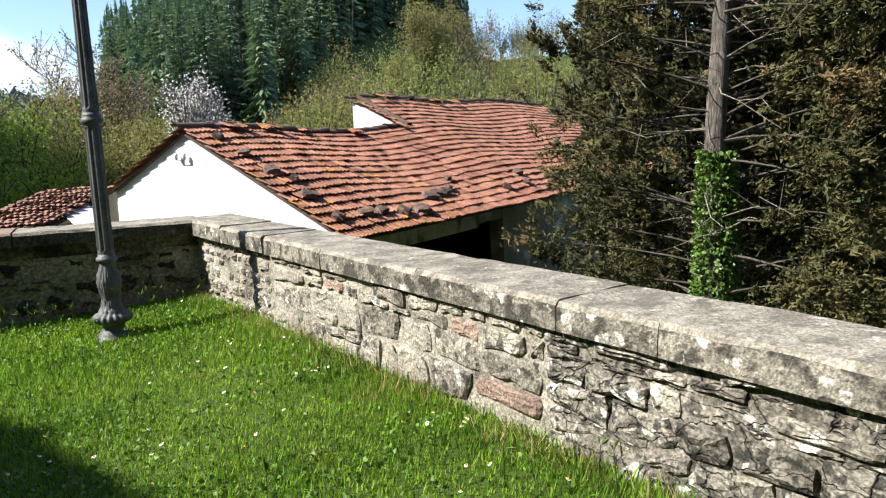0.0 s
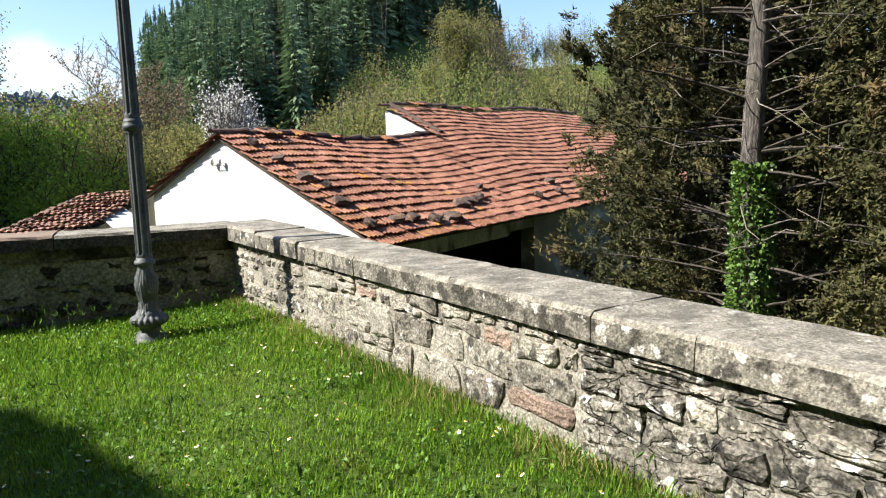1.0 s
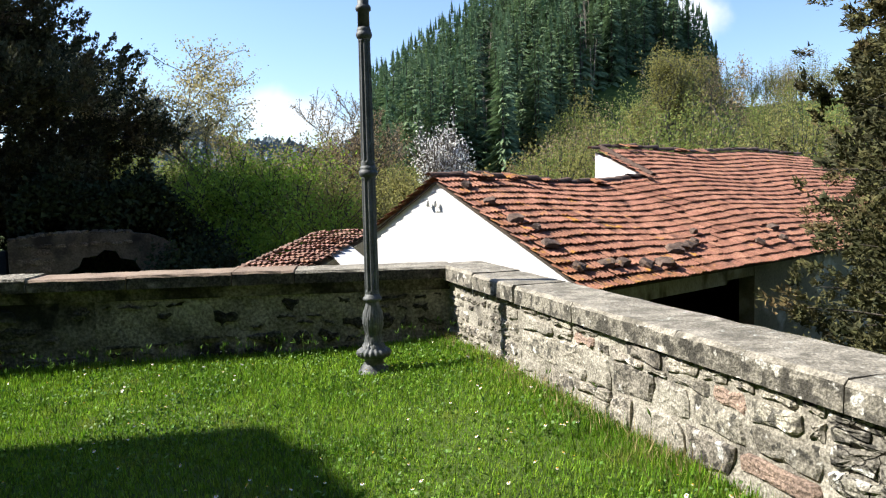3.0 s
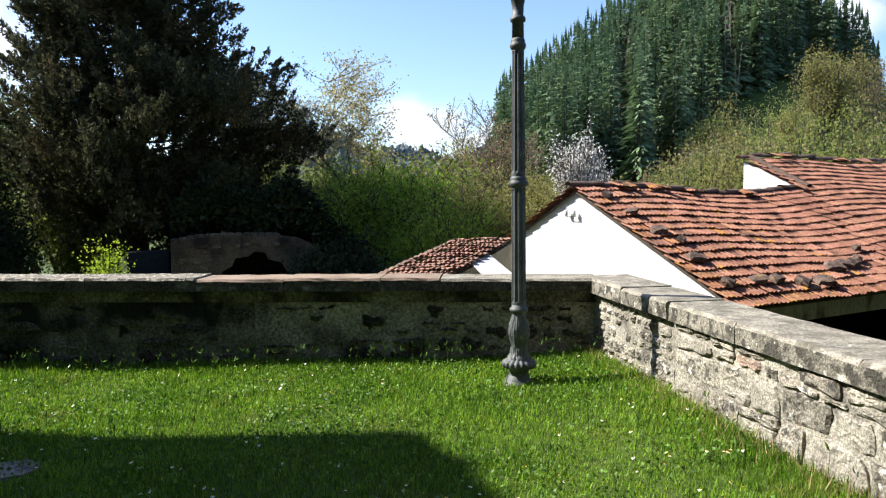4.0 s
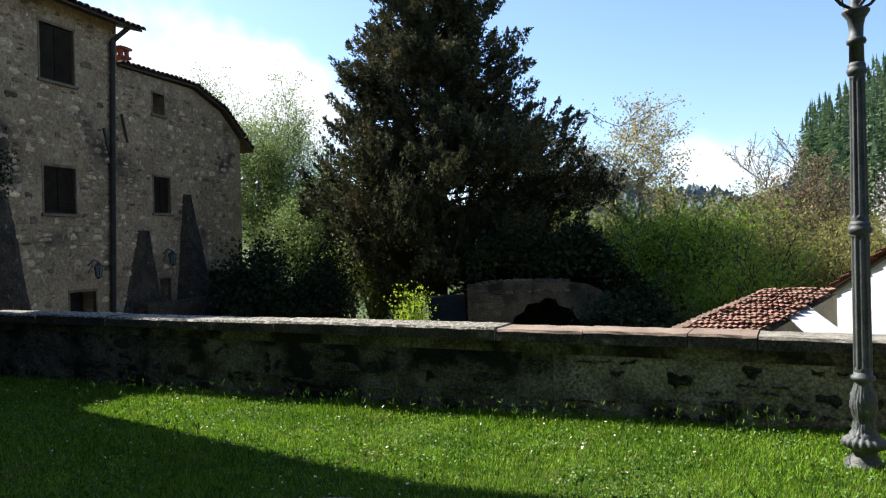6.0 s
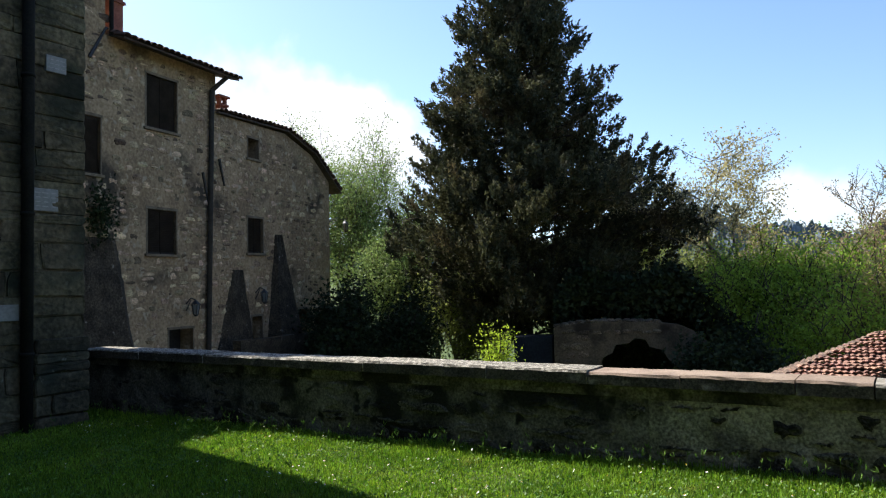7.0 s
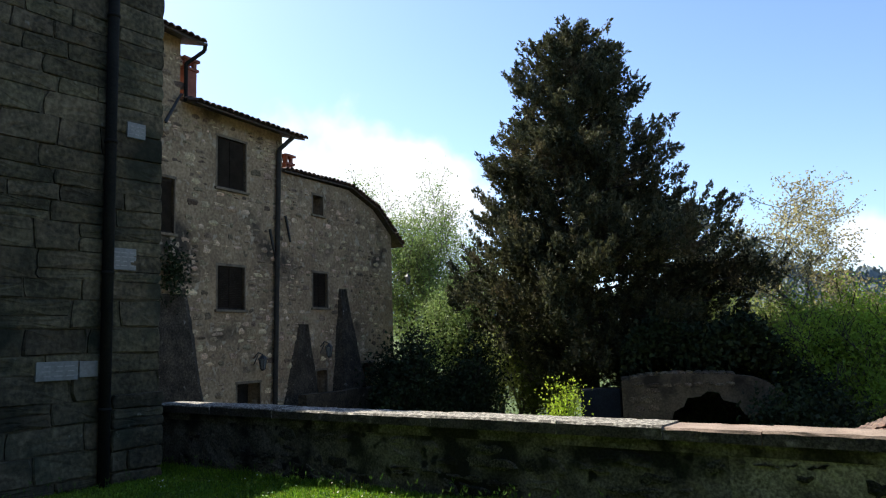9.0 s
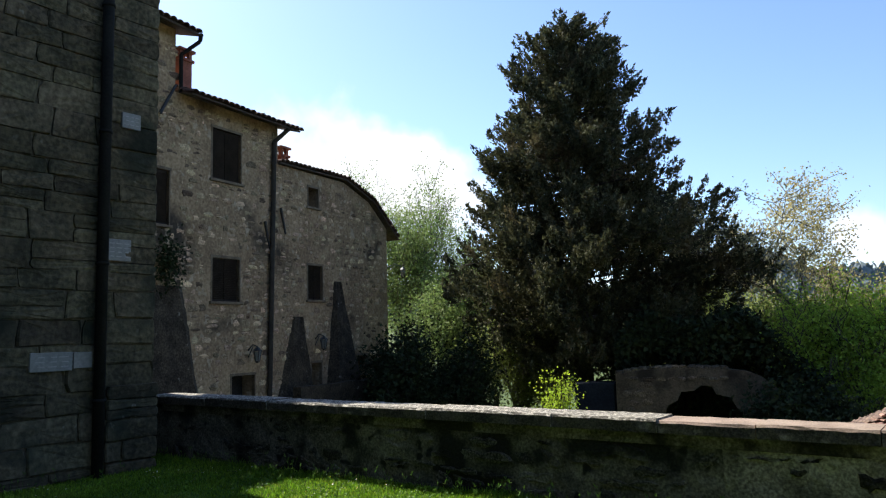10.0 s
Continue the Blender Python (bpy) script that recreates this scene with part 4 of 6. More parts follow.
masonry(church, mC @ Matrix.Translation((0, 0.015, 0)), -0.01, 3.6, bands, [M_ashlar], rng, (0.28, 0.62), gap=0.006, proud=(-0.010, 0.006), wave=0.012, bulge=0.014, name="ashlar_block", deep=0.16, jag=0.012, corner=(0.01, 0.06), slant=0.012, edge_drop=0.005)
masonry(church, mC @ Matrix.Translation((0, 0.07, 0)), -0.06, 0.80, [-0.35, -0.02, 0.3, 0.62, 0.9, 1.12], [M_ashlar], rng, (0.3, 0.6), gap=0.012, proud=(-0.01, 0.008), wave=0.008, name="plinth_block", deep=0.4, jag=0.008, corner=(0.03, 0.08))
bm = bmesh.new()
lathe(bm, [(-0.25, 0.082), (10.2, 0.082)], 14, m=mC @ Matrix.Translation((0.94, 0.12, 0)))
for z in (0.9, 2.9, 4.9, 6.9, 8.9):
    lathe(bm, [(z, 0.082), (z, 0.096), (z + 0.05, 0.096), (z + 0.05, 0.082)], 14, m=mC @ Matrix.Translation((0.94, 0.12, 0)))
part("downpipe", bm, M_pipe, church, "dark round downpipe down the whole wall", True)
for y0, y1, z0, z1, rows in ((6.35, 6.69, 5.38, 5.65, 3), (6.11, 6.56, 3.10, 3.46, 4), (4.98, 5.62, 1.34, 1.63, 3), (5.64, 5.94, 1.37, 1.62, 0)):
    y0, y1, z0, z1 = (-0.35 + (y0 + 0.35) * 0.917, -0.35 + (y1 + 0.35) * 0.917, 1.77 + (z0 - 1.77) * 0.917, 1.77 + (z1 - 1.77) * 0.917)
    s0, s1 = C_Y - y1, C_Y - y0
    plq = thing("wall_plaque", "pale marble plaque fixed to the shaded church wall", "plaque", "church plaques")
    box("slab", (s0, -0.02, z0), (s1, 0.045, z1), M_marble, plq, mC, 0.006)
    for r in range(rows):
        zz = z0 + (z1 - z0) * (r + 1) / (rows + 1)
        for q in range(3):
            a, b = s0 + (s1 - s0) * (0.1 + 0.28 * q), s0 + (s1 - s0) * (0.1 + 0.28 * q + rng.uniform(0.14, 0.24))
            box("text_bar", (a, 0.045, zz - 0.008), (b, 0.049, zz + 0.008), M_letter, plq, mC)

# ---- stone houses beyond the parapet ----
H_O = Vector((-16.43, 12.24, 0.0))
H_D = Vector((-1.20, 8.78, 0)).normalized()
H_N = Vector((H_D.y, -H_D.x, 0))
mH = basis(H_O, H_D, H_N)


def holed_wall(name, s0, s1, z0, z1, holes, thick, mat, parent, m):
    """A wall with real openings: cells between the holes' edges, left out inside them."""
    bm = bmesh.new()
    ss = sorted({s0, s1, *[h[0] for h in holes], *[h[1] for h in holes]})
    zs = sorted({z0, z1, *[h[2] for h in holes], *[h[3] for h in holes]})
    for a, b in zip(ss, ss[1:]):
        for c, d in zip(zs, zs[1:]):
            if not any(h[0] <= a and b <= h[1] and h[2] <= c and d <= h[3] for h in holes):
                add_box(bm, (a, -thick, c), (b, 0, d))
    bmesh.ops.remove_doubles(bm, verts=bm.verts, dist=0.001)
    bmesh.ops.transform(bm, matrix=m, verts=bm.verts)
    return part(name, bm, mat, parent)


def shutter_window(house, s0, s1, z0, z1, m, shutters=True, sill=True):
    """A window in its opening: stone surround, sill, and a pair of dark louvred shutters."""
    # the sheet behind the opening is painted black for the room's darkness
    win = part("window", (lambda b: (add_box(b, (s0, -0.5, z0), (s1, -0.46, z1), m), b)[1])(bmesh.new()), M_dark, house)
    for lo, hi in (((s0 - 0.05, -0.1, z0), (s0, 0.014, z1)), ((s1, -0.1, z0), (s1 + 0.04, 0.014, z1)), ((s0 - 0.06, -0.1, z1), (s1 + 0.06, 0.018, z1 + 0.07))):
        box("window_surround", lo, hi, M_frame, win, m)
    if sill:
        box("window_sill", (s0 - 0.1, -0.2, z0 - 0.08), (s1 + 0.1, 0.07, z0 - 0.003), M_frame, win, m, 0.01)
    if shutters:
        mid = (s0 + s1) / 2
        for a, b in ((s0, mid - 0.006), (mid + 0.006, s1)):
            outline, zz = [(-0.12, z0), (-0.07, z0), (-0.07, z0 + 0.06)], z0 + 0.06
            while zz < z1 - 0.09:
                outline += [(-0.10, zz), (-0.075, zz + 0.045)]
                zz += 0.05
            outline += [(-0.07, z1 - 0.05), (-0.07, z1), (-0.12, z1)]
            bm = bmesh.new()
            left = [bm.verts.new((a + 0.004, y, z)) for y, z in outline]
            right = [bm.verts.new((b - 0.004, y, z)) for y, z in outline]
            bm.faces.new(left)
            bm.faces.new(right[::-1])
            for k in range(len(left)):
                j = (k + 1) % len(left)
                bm.faces.new((left[k], right[k], right[j], left[j]))
            bmesh.ops.recalc_face_normals(bm, faces=bm.faces)
            bmesh.ops.transform(bm, matrix=m, verts=bm.verts)
            part("shutter", bm, M_shutter, win, "dark brown louvred shutter")
    return win


def S(y):
    return (y - H_O.y) / H_D.y


houseA = thing("stone_house", "tall rubble stone house with shuttered windows and a tiled eave", "house", "village houses")
houseB = thing("stone_house", "lower stone house with a sloping tiled roof edge", "house", "village houses")
houseC = thing("stone_house", "tallest stone house end with a bent gutter pipe", "house", "village houses")
hA = [(S(12.22), S(13.32), 6.22, 7.67), (S(12.25), S(13.28), 2.8, 4.01), (S(13.0), S(13.9), -1.2, 0.72)]
holed_wall("front_wall", S(10.9), S(14.9), -3.4, 8.32, hA, 0.5, M_facade, houseA, mH)
box("side_wall", (S(14.4), -9, -3.4), (S(14.9), -0.5, 8.3), M_facade, houseA, mH)
for k, h in enumerate(hA):
    shutter_window(houseA, *h, mH, shutters=k < 2, sill=k < 2)
hB = [(S(16.33), S(17.08), 2.95, 4.07), (S(16.37), S(16.89), 6.0, 6.64), (S(18.98), S(19.68), 0.45, 1.06), (S(16.5), S(17.0), -0.6, 0.92)]
holed_wall("front_wall", S(14.9), S(21.0), -3.4, 5.35, hB[:1] + hB[2:], 0.5, M_facade, houseB, mH)
holed_wall("front_wall_top", S(14.9), S(18.3), 5.35, 7.12, hB[1:2], 0.5, M_facade, houseB, mH)
prism("rake_wall", [(S(18.3), 5.35), (S(18.3), 7.12), (S(19.84), 6.62), (S(21.0), 5.75), (S(21.0), 5.35)], -0.5, 0.0, M_facade, houseB, mH)
box("side_wall", (S(20.5), -9, -3.4), (S(21.0), -0.5, 5.7), M_facade, houseB, mH)
for k, h in enumerate(hB):
    shutter_window(houseB, *h, mH, shutters=k == 0, sill=k != 3)
hC = [(S(9.9), S(10.75), 4.72, 6.16)]
holed_wall("front_wall", S(9.7), S(10.9), -3.4, 10.05, hC, 0.5, M_facade, houseC, mH)
shutter_window(houseC, *hC[0], mH)
box("side_wall", (S(10.4), -9, 7.5), (S(10.9), -0.5, 10.05), M_facade, houseC, mH)


def eave(parent, s0, s1, z0, z1, out, back, rng):
    """A tiled roof edge: boards, rafters and a row of half-round tiles."""
    ang = math.degrees(math.atan2(z1 - z0, s1 - s0))
    L = math.hypot(s1 - s0, z1 - z0)
    m = mH @ Matrix.Translation((s0, 0, z0)) @ pose(0, 0, 0, 0, -ang, 0)
    bm = bmesh.new()
    add_box(bm, (0, -back, 0), (L, out, 0.05), m @ pose(0, 0, 0, -16) if back > 1 else m)
    part("roof_deck", bm, M_timber, parent)
    x = 0.06
    while x < L:
        shared("roof_tile", cap_old, m @ (pose(0, 0, 0, -16) if back > 1 else Matrix()) @ Matrix.Translation((x, out - 0.16, 0.07 + rng.uniform(-0.01, 0.02))) @ pose(0, 0, 0, rng.uniform(-3, 3), 0, 180 + rng.uniform(-4, 4)), parent)
        for q in range(1, 3):
            shared("roof_tile", cap_old, m @ (pose(0, 0, 0, -16) if back > 1 else Matrix()) @ Matrix.Translation((x, out - 0.16 - 0.36 * q, 0.09 + rng.uniform(-0.01, 0.02))) @ pose(0, 0, 0, rng.uniform(-3, 3), 0, 180 + rng.uniform(-4, 4)), parent)
        x += 0.215


cap_old = cap_mesh("old_roof_tile", M_tile_old_shade)
eave(houseA, S(11.0), S(15.35), 8.33, 8.30, 0.55, 6, rng)
eave(houseC, S(9.6), S(11.35), 10.06, 10.02, 0.55, 6, rng)
eave(houseB, S(14.9), S(18.35), 7.13, 7.18, 0.12, 0.9, rng)
eave(houseB, S(18.3), S(19.9), 7.18, 6.66, 0.15, 0.9, rng)
eave(houseB, S(19.85), S(21.6), 6.68, 5.38, 0.18, 0.9, rng)
prism("roof_body", [(S(14.9), 5.5), (S(14.9), 7.12), (S(18.3), 7.12), (S(19.84), 6.62), (S(21.3), 5.5)], -8, -0.8, M_tile_old_shade, houseB, mH)


def chimney(parent, s, y, z0, z1, w, mat):
    bm = bmesh.new()
    add_box(bm, (s - w / 2, y - w / 2, z0), (s + w / 2, y + w / 2, z1 - 0.28), mH)
    add_box(bm, (s - w / 2 - 0.05, y - w / 2 - 0.05, z1 - 0.34), (s + w / 2 + 0.05, y + w / 2 + 0.05, z1 - 0.27), mH)
    for a in (-1, 1):
        for b in (-1, 1):
            add_box(bm, (s + a * (w / 2 - 0.05) - 0.05, y + b * (w / 2 - 0.05) - 0.05, z1 - 0.27), (s + a * (w / 2 - 0.05) + 0.05, y + b * (w / 2 - 0.05) + 0.05, z1 - 0.07), mH)
    add_box(bm, (s - w / 2 - 0.07, y - w / 2 - 0.07, z1 - 0.07), (s + w / 2 + 0.07, y + w / 2 + 0.07, z1), mH)
    part("chimney", bm, mat, parent, "red brick chimney with an open cap")


chimney(houseA, S(11.42), -0.4, 8.2, 9.7, 0.42, M_brick)
chimney(houseB, S(15.85), -0.7, 7.0, 7.95, 0.34, M_brick)
# gutter pipes
pv = tubes([((S(11.3), 0.5, 9.95), (S(11.32), 0.45, 9.75), .055, .055), ((S(11.32), 0.45, 9.75), (S(11.0), 0.1, 9.35), .055, .055), ((S(11.0), 0.1, 9.35), (S(11.0), 0.1, 8.3), .055, .055)], 8)
raw("gutter_pipe", (np.c_[pv[0], np.ones(len(pv[0]))] @ np.array(mH).T)[:, :3], pv[1], M_pipe, houseC, "bent gutter pipe under the eave", True)
pv = tubes([((S(14.9), 0.5, 8.2), (S(14.62), 0.12, 7.75), .07, .07), ((S(14.62), 0.12, 7.75), (S(14.33), 0.12, -3.0), .075, .075)], 8)
raw("downpipe", (np.c_[pv[0], np.ones(len(pv[0]))] @ np.array(mH).T)[:, :3], pv[1], M_housepipe, houseA, "dark downpipe between the two houses", True)
# wall anchors
for y0, z0, y1, z1 in ((14.3, 5.25, 14.55, 4.3), (15.0, 5.75, 15.22, 4.95), (10.4, 7.6, 10.9, 8.5)):
    pv = tubes([((S(y0), 0.04, z0), (S(y1), 0.04, z1), .045, .03)], 6)
    raw("wall_anchor", (np.c_[pv[0], np.ones(len(pv[0]))] @ np.array(mH).T)[:, :3], pv[1], M_blackiron, houseA, "iron wall anchor")
# buttresses: ragged wedges of dark rubble, and a low wall at their foot
for hs, base0, base1, top0, top1, z1, dep in ((houseA, 9.0, 11.95, 9.3, 11.4, 3.15, 0.7), (houseB, 17.2, 19.0, 17.65, 18.1, 3.6, 0.7), (houseB, 14.8, 16.7, 15.55, 16.1, 2.4, 0.35)):
    bm = bmesh.new()
    rows = []
    for k in range(15):
        t = k / 14
        z = -3.4 + (z1 + 3.4) * t
        u = max(0.0, z) / z1
        a, b = base0 + (top0 - base0) * u, base1 + (top1 - base1) * u
        d = 0.05 + dep * (1 - t)
        jag = [0.10 * noise.noise((k * 0.9, q * 7.1, base0)) for q in range(2)]
        rows.append([bm.verts.new((S(a + (b - a) * q / 6 + (jag[0] if q == 0 else jag[1] if q == 6 else 0)), (-0.1 if q in (0, 6) else d + 0.06 * noise.noise((q * 1.3, k * 1.1, 3))), z)) for q in range(7)])
    for p, q in zip(rows, rows[1:]):
        for k in range(6):
            bm.faces.new((p[k], p[k + 1], q[k + 1], q[k]))
    bm.faces.new(rows[-1])
    bmesh.ops.recalc_face_normals(bm, faces=bm.faces)
    bmesh.ops.transform(bm, matrix=mH, verts=bm.verts)
    part("buttress", bm, M_buttress, hs, "dark ragged rubble buttress leaning on the wall")
cut = [(S(14.7 + k * 0.4), 0.3 + 0.06 * noise.noise((k * 0.7, 0, 5))) for k in range(14)]
prism("yard_wall", [(cut[0][0], -3.4)] + cut + [(cut[-1][0], -3.4)], 0.75, 1.05, M_buttress, houseB, mH, "low dark rubble wall before the house")


def wall_lantern(s, z, arm, m, facing=1):
    lan = thing("wall_lantern", "black iron wall lantern with glass panes on a bracket", "lantern", "house lanterns")
    pv = tubes([((s, 0, z), (s, arm * .5, z + .16), .018, .015), ((s, arm * .5, z + .16), (s, arm, z + .1), .015, .012), ((s, arm, z + .1), (s, arm, z), .012, .012), ((s, 0, z - .2), (s, arm * .5, z + .1), .012, .012)], 6)
    raw("bracket", (np.c_[pv[0], np.ones(len(pv[0]))] @ np.array(m).T)[:, :3], pv[1], M_blackiron, lan)
    bm = bmesh.new()
    lathe(bm, [(z - 0.02, 0.14), (z + 0.06, 0.06), (z + 0.1, 0.02)], 6, m=m @ Matrix.Translation((s, arm, 0)))
    part("cap", bm, M_blackiron, lan)
    bm = bmesh.new()
    lathe(bm, [(z - 0.30, 0.065), (z - 0.03, 0.115)], 6, m=m @ Matrix.Translation((s, arm, 0)))
    part("glass_pane", bm, M_glass, lan)
    bars = [((s + .118 * math.cos(a), arm + .118 * math.sin(a), z - .02), (s + .068 * math.cos(a), arm + .068 * math.sin(a), z - .31), .010, .010) for a in np.arange(6) * math.pi / 3]
    pv = tubes(bars + [((s, arm, z - .31), (s, arm, z - .36), .07, .03)], 5)
    raw("frame", (np.c_[pv[0], np.ones(len(pv[0]))] @ np.array(m).T)[:, :3], pv[1], M_blackiron, lan)


wall_lantern(S(13.65), 1.42, 0.35, mH)
wall_lantern(S(16.68), 1.68, 0.35, mH)
wall_lantern(0.0, 4.3, 1.15, basis(H_O + H_D * S(21.0), -H_N, H_D))
# face stones: single ones, and a finer scatter
fst = [stone_mesh(f"facade_{k}", M_facade_stone, 200 + k, 3.2, 0.10) for k in range(6)]
rng = random.Random(33)
rest_v, rest_f, made = [], [], 0
sv = [np.array([v.co for v in me.vertices]) for me in fst]
sf = [np.array([list(p.vertices) for p in me.polygons]) for me in fst]
clear = hA + hB + hC
vert_n = 0
for s, z, w, h in courses(S(20.9) - S(9.2), -0.6, 9.6, rng, (0.13, 0.26), (0.15, 0.42), 0.86):
    s += S(9.2)
    y = H_O.y + (s + w / 2) * H_D.y
    top = 9.9 if y < 10.9 else 8.15 if y < 14.8 else 7.0 if y < 18.2 else np.interp(y, [18.2, 19.84, 21], [7.0, 6.5, 5.65])
    if z + h > top or any(s + w > a - 0.1 and s < b + 0.1 and z + h > c - 0.1 and z < d + 0.12 for a, b, c, d in clear) or s + w > S(20.95):
        continue
    k = rng.randrange(6)
    m = mH @ Matrix.Translation((s + w / 2, -0.06 + rng.uniform(-0.012, 0.02), z + h / 2)) @ pose(0, 0, 0, 0, rng.uniform(-4, 4), 0) @ Matrix.Diagonal((w * 0.96, 0.15, h * 0.92, 1))
    if made < 290 and rng.random() < 0.5:
        shared("stone", fst[k], m, houseA if 10.9 < y < 14.9 else houseB if y > 14.9 else houseC)
        made += 1
    else:
        mm = np.array(m)
        rest_f.append(sf[k] + vert_n)
        rest_v.append(sv[k] @ mm[:3, :3].T + mm[:3, 3])
        vert_n += len(sv[k])
tagged(raw("small_stonework", np.concatenate(rest_v), np.concatenate(rest_f), M_facade_small, houseB), kind="stuff")

# ---- street lamp ----
lamp = thing("street_lamp", "grey cast-iron street lamp with fluted post on the lawn", "street lamp", at=(1.21, 6.05, 0))
PROFILE = [(-0.1, .142), (0.03, .142), (0.036, .13), (0.06, .124), (0.085, .098), (0.11, .084), (0.135, .088), (0.15, .118), (0.165, .14), (0.19, .15), (0.212, .144), (0.228, .122), (0.24, .10), (0.262, .096), (0.27, .086), (0.30, .078), (0.34, .069), (0.36, .067), (0.40, .078), (0.45, .09), (0.50, .092), (0.55, .083), (0.60, .066), (0.64, .058), (0.655, .06), (0.66, .078), (0.675, .084), (0.69, .08), (0.70, .066), (0.72, .064)]
bm = bmesh.new()
lathe(bm, PROFILE, 96, lobes=8, lobe_z=(0.15, 0.62))
part("ornate_base", bm, M_iron, lamp, "cast-iron base with leaf relief", True)
bm = bmesh.new()
lathe(bm, [(0.715, .064), (0.74, .064), (0.76, .066), (1.72, .063), (1.74, .064), (1.755, .064)], 64, flute=(0.75, 1.73, 0.16, 10))
lathe(bm, [(1.845, .061), (1.88, .061), (1.90, .062), (2.90, .053), (2.92, .053), (2.94, .053)], 64, flute=(1.89, 2.91, 0.16, 10))
part("post", bm, M_iron, lamp, "fluted post", False)
for z0, r in ((1.76, 0.066), (2.945, 0.056)):
    bm = bmesh.new()
    lathe(bm, [(z0 - 0.01, r * .95), (z0, r * 1.12), (z0 + 0.02, r * 1.28), (z0 + 0.045, r * 1.2), (z0 + 0.05, r * 1.05), (z0 + 0.065, r * 1.12), (z0 + 0.09, r * .95)], 32)
    part("collar", bm, M_iron, lamp, "", True)
bm = bmesh.new()
lathe(bm, [(3.03, .052), (3.17, .050), (3.175, .064), (3.195, .068), (3.215, .062), (3.22, .048), (3.30, .050), (3.36, .062), (3.395, .085), (3.41, .095), (3.425, .095), (3.43, .05), (3.48, .04), (3.55, .03)], 32)
part("capital", bm, M_iron, lamp, "", True)
for k in range(4):
    a0 = k * math.pi / 2 + 0.5
    pts = [(0.04, 3.44), (0.11, 3.47), (0.17, 3.53), (0.2, 3.62), (0.17, 3.70), (0.12, 3.69), (0.12, 3.64)]
    segs = [((p[0] * math.cos(a0), p[0] * math.sin(a0), p[1]), (q[0] * math.cos(a0), q[0] * math.sin(a0), q[1]), .013, .012) for p, q in zip(pts, pts[1:])]
    v, f = tubes(segs, 6)
    raw("scroll_bracket", v, f, M_blackiron, lamp)
bm = bmesh.new()
lathe(bm, [(3.70, .15), (3.73, .17), (3.75, .165)], 4)
lathe(bm, [(4.22, .27), (4.26, .29), (4.30, .24), (4.42, .12), (4.46, .05), (4.55, .02)], 4)
part("lantern_frame", bm, M_blackiron, lamp)
v, f = tubes([((.165 * math.cos(a), .165 * math.sin(a), 3.74), (.27 * math.cos(a), .27 * math.sin(a), 4.24), .014, .014) for a in np.arange(4) * math.pi / 2], 5)
raw("lantern_bar", v, f, M_blackiron, lamp)
bm = bmesh.new()
lathe(bm, [(3.75, .155), (4.22, .26)], 4)
part("lantern_glass", bm, M_glass, lamp)


# ---- trees ----
def polar(az, r):
    """A place on the plan, from a bearing east of north and a distance from the viewer's stand."""
    return 1.0 + r * math.sin(radians(az)), -0.4 + r * math.cos(radians(az))


def branchy(base, height, spread, rng, levels=4, kids=(3, 5), lean=0.35, trunk=0.14, first=0.3, stems=1):
    """Limbs of a broad-leaved tree: tapered segments, and the places of its twig ends."""
    segs, tips = [], []

    def grow(p, d, length, rad, level):
        steps = 3 if level < levels - 1 else 2
        for k in range(steps):
            d = d + np.array([rng.normal() * 0.16, rng.normal() * 0.16, 0.05 + rng.normal() * 0.08])
            d /= np.linalg.norm(d)
            q = p + d * length / steps
            r2 = rad * (0.86 if level else 0.9)
            segs.append((p, q, rad, r2))
            p, rad = q, r2
            if level >= levels - 2:
                tips.append((p.copy(), d.copy()))
            if level < levels - 1 and (k > 0 or level > 0):
                for _ in range(rng.integers(*kids) if k == steps - 1 else max(1, kids[0] - 1)):
                    a = rng.uniform(0, 2 * math.pi)
                    side = np.array([math.cos(a), math.sin(a), rng.uniform(-0.1, 0.5)])
                    nd = d * (1 - lean) + side * lean * spread
                    nd /= np.linalg.norm(nd)
                    grow(p, nd, length * rng.uniform(0.5, 0.75), rad * rng.uniform(0.5, 0.68), level + 1)

    for k in range(stems):
        a = rng.uniform(0, 2 * math.pi)
        off = np.array([math.cos(a), math.sin(a), 0]) * (0.0 if stems == 1 else rng.uniform(0.1, 0.6))
        d = np.array([off[0] * 0.5, off[1] * 0.5, 1.0])
        grow(np.array(base, float) + off, d / np.linalg.norm(d), height * first * (1 if stems == 1 else rng.uniform(0.8, 1.2)), trunk, 0)
    return segs, tips


def fit_height(segs, tips, base, height, width):
    """Scales a grown tree to its height and half-width."""
    b = np.array(base, float)
    pts = np.array([t[0] for t in tips]) - b
    kz = height / max(np.percentile(pts[:, 2], 99.5), 0.1)
    kx = width / max(np.percentile(np.hypot(pts[:, 0], pts[:, 1]), 97), 0.1)
    k = np.array([kx, kx, kz])
    return [(b + (p - b) * k, b + (q - b) * k, r1, r2) for p, q, r1, r2 in segs], [(b + (p - b) * k, d) for p, d in tips]


